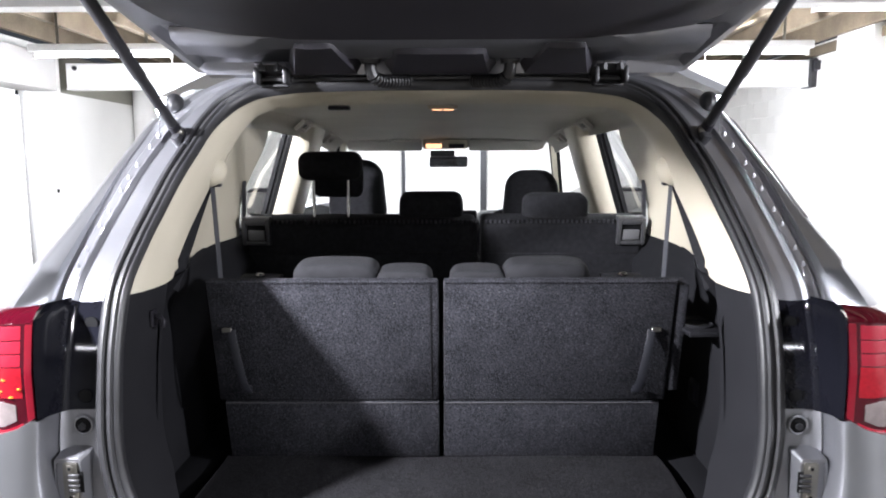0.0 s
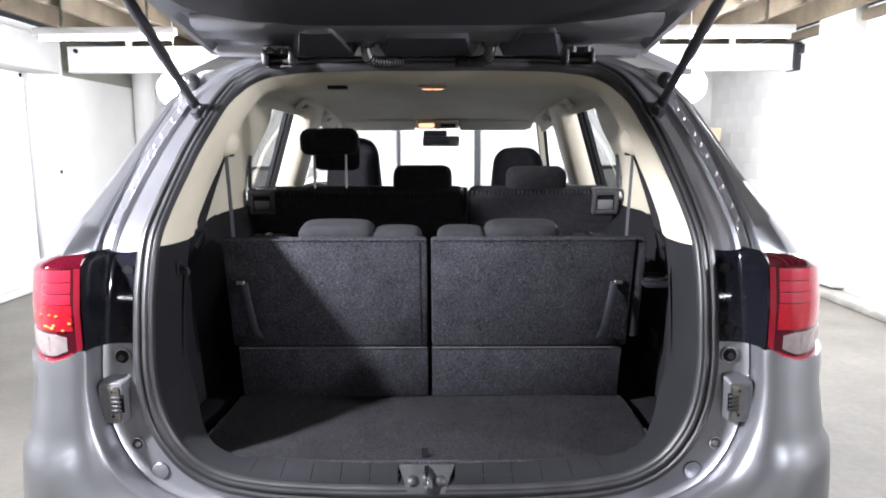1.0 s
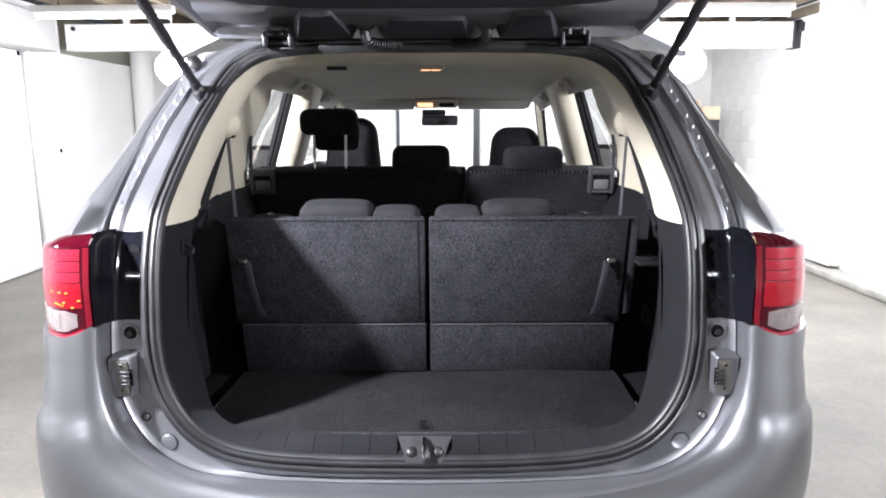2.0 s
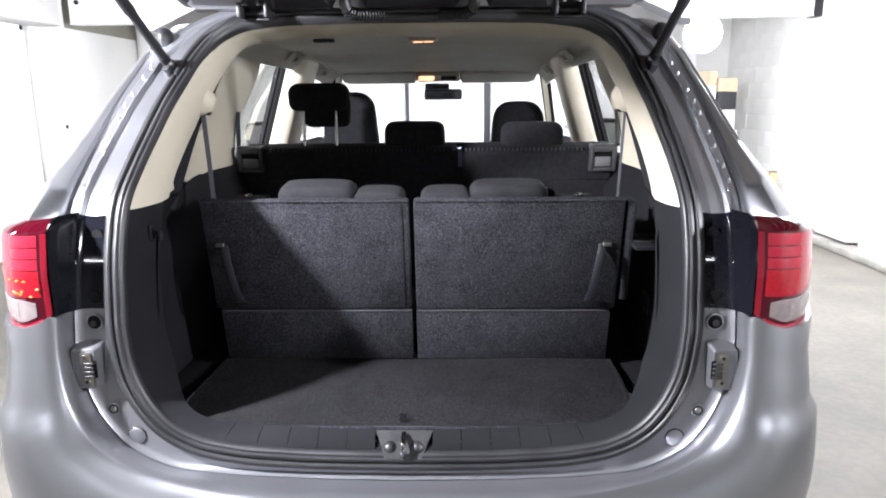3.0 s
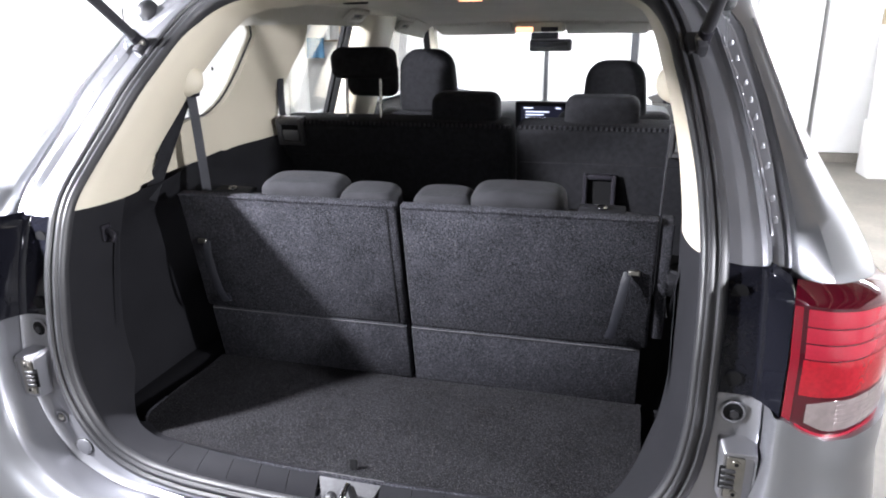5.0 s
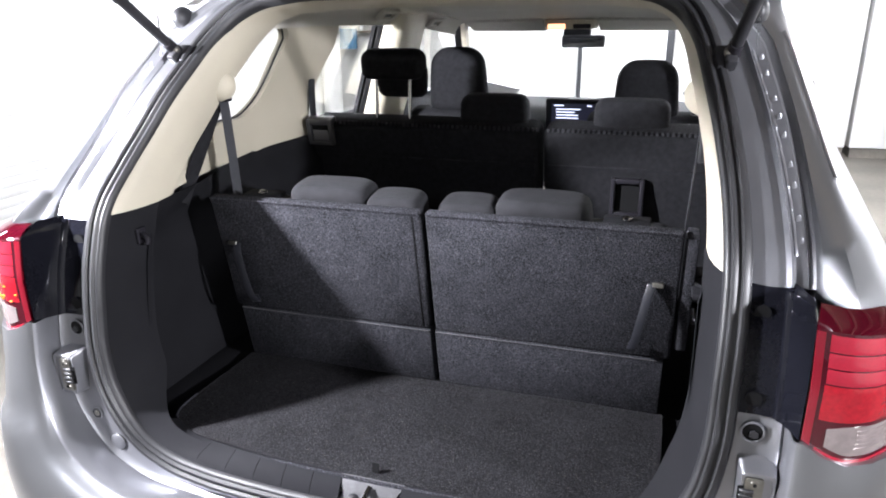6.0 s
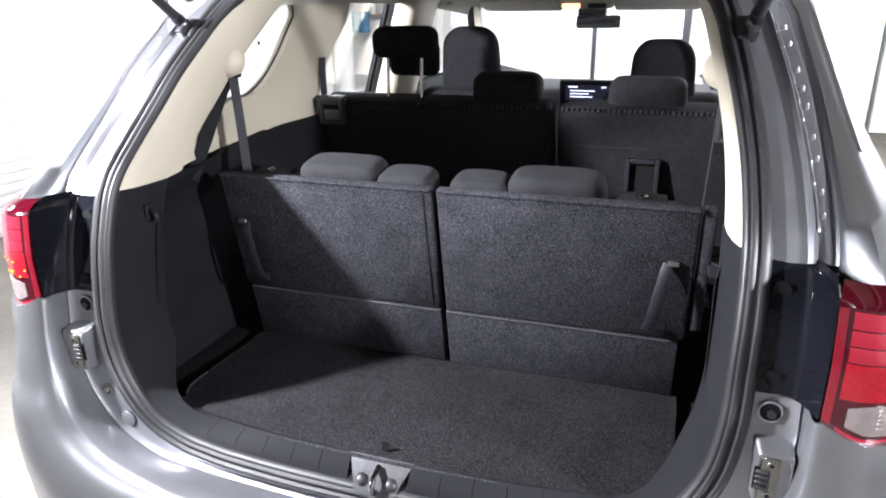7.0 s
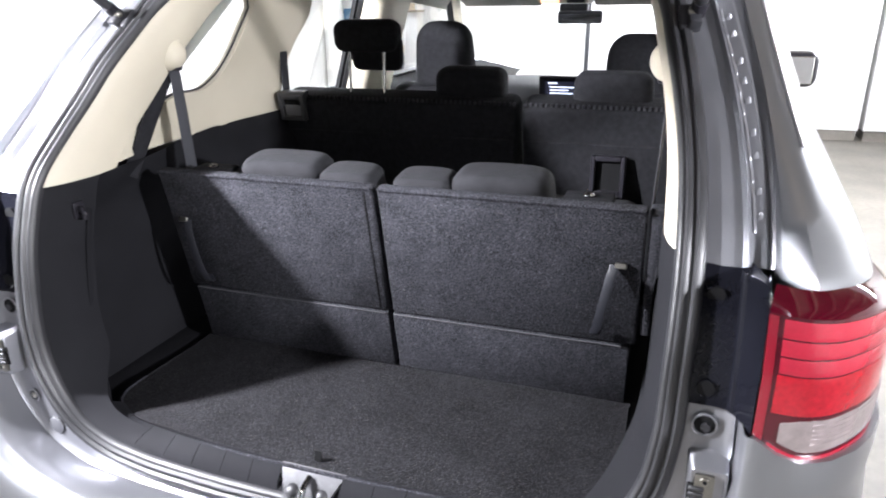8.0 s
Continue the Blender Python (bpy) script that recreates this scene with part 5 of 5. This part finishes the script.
for s in (-1, 1):
    xa, xb = sorted((s * 0.006, s * 0.562))
    seat = thing("third_row_seat", (s * 0.28, 1.75, 0.42), "folding third-row seat with a carpeted back, raised upright", "car seat", "third-row seats")
    back = part("back_panel", backplate(xa, xb, 0.0, 0.326, -0.028, 0.0, 0.008), CARPET, seat, "dark grey carpeted seat back")
    xa2, xb2 = sorted((s * 0.006, s * 0.548))
    part("hinge_flap", backplate(xa2, xb2, 0.3285, 0.49, -0.03, 0.002, 0.003), CARPET, seat, "carpeted hinge flap below the backrest")
    part("flap_binding", tube(B(), [(x, *on_back(0.3285, 0.004)) for x in np.linspace(xa2 + 0.004, xb2 - 0.004, 12)], 0.0014, 6), CARPET_EDGE, seat)
    part("back_binding", tube(B(), [(x, *on_back(0.003, 0.0)) for x in np.linspace(xa + 0.004, xb - 0.004, 12)], 0.0035, 6), CARPET, seat)
    if s < 0:
        part("seam_welt", tube(B(), [(-0.024, *on_back(v, 0.0005)) for v in np.linspace(0.01, 0.318, 10)], 0.0017, 6), BLACK, seat, "dark stitched seam near the edge")
    # foam back in front of the panel, with shoulders
    y, z = on_back(0.05)
    part("backrest", box(B(), xa + 0.02, xb - 0.02, -0.155, 0, -0.40, 0.028, 0.03, 3, pose(0, y + 0.175, z, 11.6)), FABRIC_LIGHT, seat, "charcoal fabric backrest")
    c = s * 0.26
    part("headrest", pad(B(), 0.228, 0.206, 0.112, 0.092, pose(c, 1.70, 1.240, 8), 0.024, 0.01, 4.6, 0.004), FABRIC_LIGHT, seat, "low charcoal fabric head restraint")
    c2 = s * 0.09
    part("shoulder_pad", pad(B(), 0.146, 0.134, 0.1, 0.066, pose(c2, 1.69, 1.237, 8), 0.018, 0.008, 4.2, 0.004), FABRIC_LIGHT, seat)
    part("cushion", box(B(), xa + 0.02, xb - 0.02, 1.80, 2.22, 0.72, 0.86, 0.04, 3), FABRIC_LIGHT, seat, "charcoal fabric seat cushion")
    part("seat_base", box(B(), xa + 0.06, xb - 0.06, 1.76, 2.15, 0.42, 0.72, 0.01), PLASTIC, seat)
    # release lever on the shoulder
    lv = part("release_base", box(B(), -0.05, 0.05, -0.03, 0.03, -0.006, 0.006, 0.005, 2, pose(s * 0.445, 1.67, 1.248, 4)), PLASTIC, seat, "seat release bezel")
    part("release_knob", ball(B(), (s * 0.445, 1.665, 1.256), 0.012, (1, 1, 0.6), 16, 10), CHROME, lv, "chrome release knob")
    # pull strap, a folded loop of webbing
    yt, zt = on_back(0.125, 0.006)
    yb, zb = on_back(0.285, 0.016)
    xs = s * 0.508
    pts = [(xs, yt, zt), (xs - s * 0.003, *on_back(0.135, 0.014)), (xs - s * 0.010, *on_back(0.17, 0.026)), (xs - s * 0.019, *on_back(0.22, 0.034)), (xs - s * 0.027, *on_back(0.265, 0.034)),
           (xs - s * 0.032, *on_back(0.286, 0.028)), (xs - s * 0.031, *on_back(0.289, 0.022)), (xs - s * 0.027, *on_back(0.27, 0.020))]
    part("pull_strap", tube(B(), spline(pts, 36), 0, flat=(0.019, 0.0025, (1, -0.15 * s, 0))), STRAP, seat, "dark nylon pull strap")
    part("strap_anchor", box(B(), -0.012, 0.012, -0.004, 0.004, -0.006, 0.006, 0.002, 1, pose(xs + s * 0.012, yt, zt, -11)), STEEL, seat)
    if s > 0:
        part("side_flap", backplate(*sorted((s * 0.567, s * 0.592)), 0.012, 0.30, -0.055, -0.006, 0.004), CARPET, seat)

# ---- second row ----
def seat_back(x0, x1, m, deep=0.12, high=0.62):
    bm = B()
    box(bm, x0, x1, 0, deep, -high, 0, 0.03, 4, m)
    return bm


def headrest(seat, c, z, w, h, raised, deep=0.10, y=2.49):
    bm = B()
    if raised:
        pad(bm, w * 0.97, w, deep, h * 0.62, pose(c - 0.004, y, z + h * 0.19, 6), 0.038, 0.03, 4.0)
        pad(bm, w * 0.76, w * 0.80, deep * 0.6, h * 0.66, pose(c + w * 0.09, y + 0.018, z - h * 0.17, 6), 0.02, 0.026, 4.0)
    else:
        pad(bm, w, w * 0.97, deep, h, pose(c, y, z, 6), 0.034, 0.02, 4.4)
    hr = part("headrest", bm, FABRIC, seat, "black fabric head restraint" + (", raised on its posts" if raised else ""))
    for d in (-0.062, 0.062):
        part("post", cyl(B(), (c + d, y - 0.03, 1.27), (c + d, y - 0.02, z), 0.0058, 14), CHROME, hr, "chrome post")
        part("post_socket", cyl(B(), (c + d, y - 0.03, 1.318), (c + d, y - 0.03, 1.332), 0.013, 16), PLASTIC_SMOOTH, seat)
    return hr


M2 = pose(0, 2.40, 1.325, 12)
for nm, x0, x1, rests in (("second_row_seat", -0.715, 0.122, ((-0.405, 1.488, 0.232, 0.165, True), (-0.044, 1.36, 0.236, 0.13, False))), ("second_row_seat", 0.136, 0.715, ((0.405, 1.357, 0.24, 0.125, False),))):
    seat = thing(nm, ((x0 + x1) / 2, 2.55, 0.42), "black fabric second-row bench section with a carpeted back", "car seat", "second-row seats")
    part("seat_back", seat_back(x0, x1, M2), FABRIC, seat, "dark fabric backrest")
    part("back_carpet", box(B(), x0 + 0.012, x1 - 0.012, -0.004, 0.004, -0.58, -0.12, 0.003, 1, M2), FABRIC, seat, "carpeted rear face of the backrest")
    part("cushion", box(B(), x0, x1, 2.70, 3.1, 0.62, 0.80, 0.05, 3), FABRIC, seat)
    part("seat_base", box(B(), x0 + 0.06, x1 - 0.06, 2.65, 3.05, 0.42, 0.63, 0.01), PLASTIC, seat)
    for r in rests:
        headrest(seat, *r)
    sx = -1 if x0 < 0 else 1
    c = sx * 0.662
    bm = B()
    for x0b, x1b, z0b, z1b in ((c - 0.050, c - 0.034, -0.085, 0.012), (c + 0.034, c + 0.050, -0.085, 0.012), (c - 0.036, c + 0.036, -0.010, 0.012), (c - 0.036, c + 0.036, -0.085, -0.070)):
        box(bm, x0b, x1b, -0.018, 0.03, z0b, z1b, 0.005, 2, M2)
    bz = part("latch_bezel", bm, SATIN_GREY, seat, "black latch bezel")
    part("latch_well", box(B(), c - 0.036, c + 0.036, -0.0045, 0.0, -0.072, -0.008, 0, 1, M2), BLACK, bz)
    part("latch_paddle", box(B(), c - 0.030, c + 0.030, -0.0125, -0.005, -0.068, -0.030, 0.004, 2, M2), GREY_PLASTIC, bz, "grey latch paddle")
    # stitched welt along the top
    for k in range(int((x1 - x0) / 0.016)):
        part("stitch", box(B(), x0 + 0.012 + k * 0.016, x0 + 0.020 + k * 0.016, 0.004, 0.012, -0.010, 0.0015, 0.001, 1, M2), PALE_THREAD, seat)
bz = thing("cup_holder_flap", (0.40, 2.41, 1.12), "small black plastic recess in the seat back", "bezel")
bm = B()
for x0, x1, z0, z1 in ((0.360, 0.374, 1.05, 1.176), (0.450, 0.464, 1.05, 1.176), (0.374, 0.450, 1.160, 1.176), (0.374, 0.450, 1.05, 1.066)):
    box(bm, x0, x1, 2.405, 2.46, z0, z1, 0.003, 1)
part("bezel", bm, PLASTIC_SMOOTH, bz)
# black sheet puts the hollow's shade into colour
part("pocket", box(B(), 0.374, 0.450, 2.425, 2.43, 1.064, 1.162), BLACK, bz)

# ---- front seats ----
for c, hz in ((-0.43, 1.414), (0.425, 1.363)):
    seat = thing("front_seat", (c, 3.4, 0.42), "black fabric front seat with a rounded head restraint", "car seat", "front seats")
    part("seat_back", box(B(), c - 0.25, c + 0.25, -0.02, 0.12, -0.62, 0.0, 0.05, 4, pose(0, 3.30, 1.255, 14)), FABRIC, seat)
    hr = part("headrest", pad(B(), 0.292, 0.246, 0.13, 0.285, pose(c, 3.36, hz - 0.0225, 8), 0.075, 0.05, 3.2, 0.012), FABRIC, seat, "rounded black head restraint")
    for d in (-0.055, 0.055):
        part("post", cyl(B(), (c + d, 3.35, 1.2), (c + d, 3.36, hz), 0.006, 12), CHROME, hr)
    part("cushion", box(B(), c - 0.26, c + 0.26, 3.42, 3.92, 0.62, 0.80, 0.05, 3), FABRIC, seat)
    part("seat_base", box(B(), c - 0.2, c + 0.2, 3.4, 3.85, 0.42, 0.63, 0.01), PLASTIC, seat)

# ---- small fittings in the boot ----
sock = part("power_socket", box(B(), -0.004, 0.006, -0.03, 0.03, -0.032, 0.032, 0.004, 2, pose(0.676, 1.78, 0.918)), PLASTIC_SMOOTH, car, "black power socket with a hinged cap")
part("cap", box(B(), -0.004, 0.004, -0.021, 0.021, -0.022, 0.022, 0.004, 2, pose(0.670, 1.78, 0.918)), PLASTIC_SMOOTH, sock)
part("cap_hinge", cyl(B(), (0.668, 1.762, 0.942), (0.668, 1.798, 0.942), 0.004, 10), PLASTIC_SMOOTH, sock)
for s in (-1,):
    hk = part("bag_hook", tube(B(), spline([(s * 0.600, 1.395, 1.215), (s * 0.578, 1.390, 1.214), (s * 0.570, 1.388, 1.206), (s * 0.573, 1.388, 1.196)], 12), 0.006, 10), PLASTIC_SMOOTH, car, "small black bag hook")
    part("hook_plate", box(B(), -0.004, 0.004, -0.014, 0.014, -0.018, 0.018, 0.003, 2, pose(s * 0.594, 1.395, 1.212)), PLASTIC_SMOOTH, hk)
tray = part("cup_tray", box(B(), 0.586, 0.676, 1.585, 1.76, 1.118, 1.132, 0.005), PLASTIC, car, "black moulded tray beside the third-row seat")
part("cup_rim", ring_band(B(), (0.628, 1.655, 1.134), (0, 0, 1), 0.037, 0.004), PLASTIC, tray, "rim of a cup holder")
part("cup_well", cyl(B(), (0.628, 1.655, 1.12), (0.628, 1.655, 1.1335), 0.034, 28), BLACK, tray)

# ---- painted blocks of the east wall ----
block_meshes = {}
for wide in (0.39, 0.19):
    bm = box(B(), -0.0035, 0.006, 0.003, wide + 0.007, 0.003, 0.197, 0.0015, 1)
    me = bpy.data.meshes.new("block")
    bm.to_mesh(me)
    bm.free()
    me.materials.append(BLOCK)
    block_meshes[wide] = me
for row in range(13):
    y = 2.2
    while y < 9.7:
        wide = 0.19 if row % 2 and y == 2.2 else 0.39
        if not 6.33 < y + wide / 2 < 6.97 and y + wide < 9.9:
            ob = new("block", block_meshes[wide])
            ob.location = (XR - 0.003 + random.uniform(-0.0007, 0.0007), y, 0.08 + row * 0.2)
            ob.parent = wall_east
        y += wide + 0.01
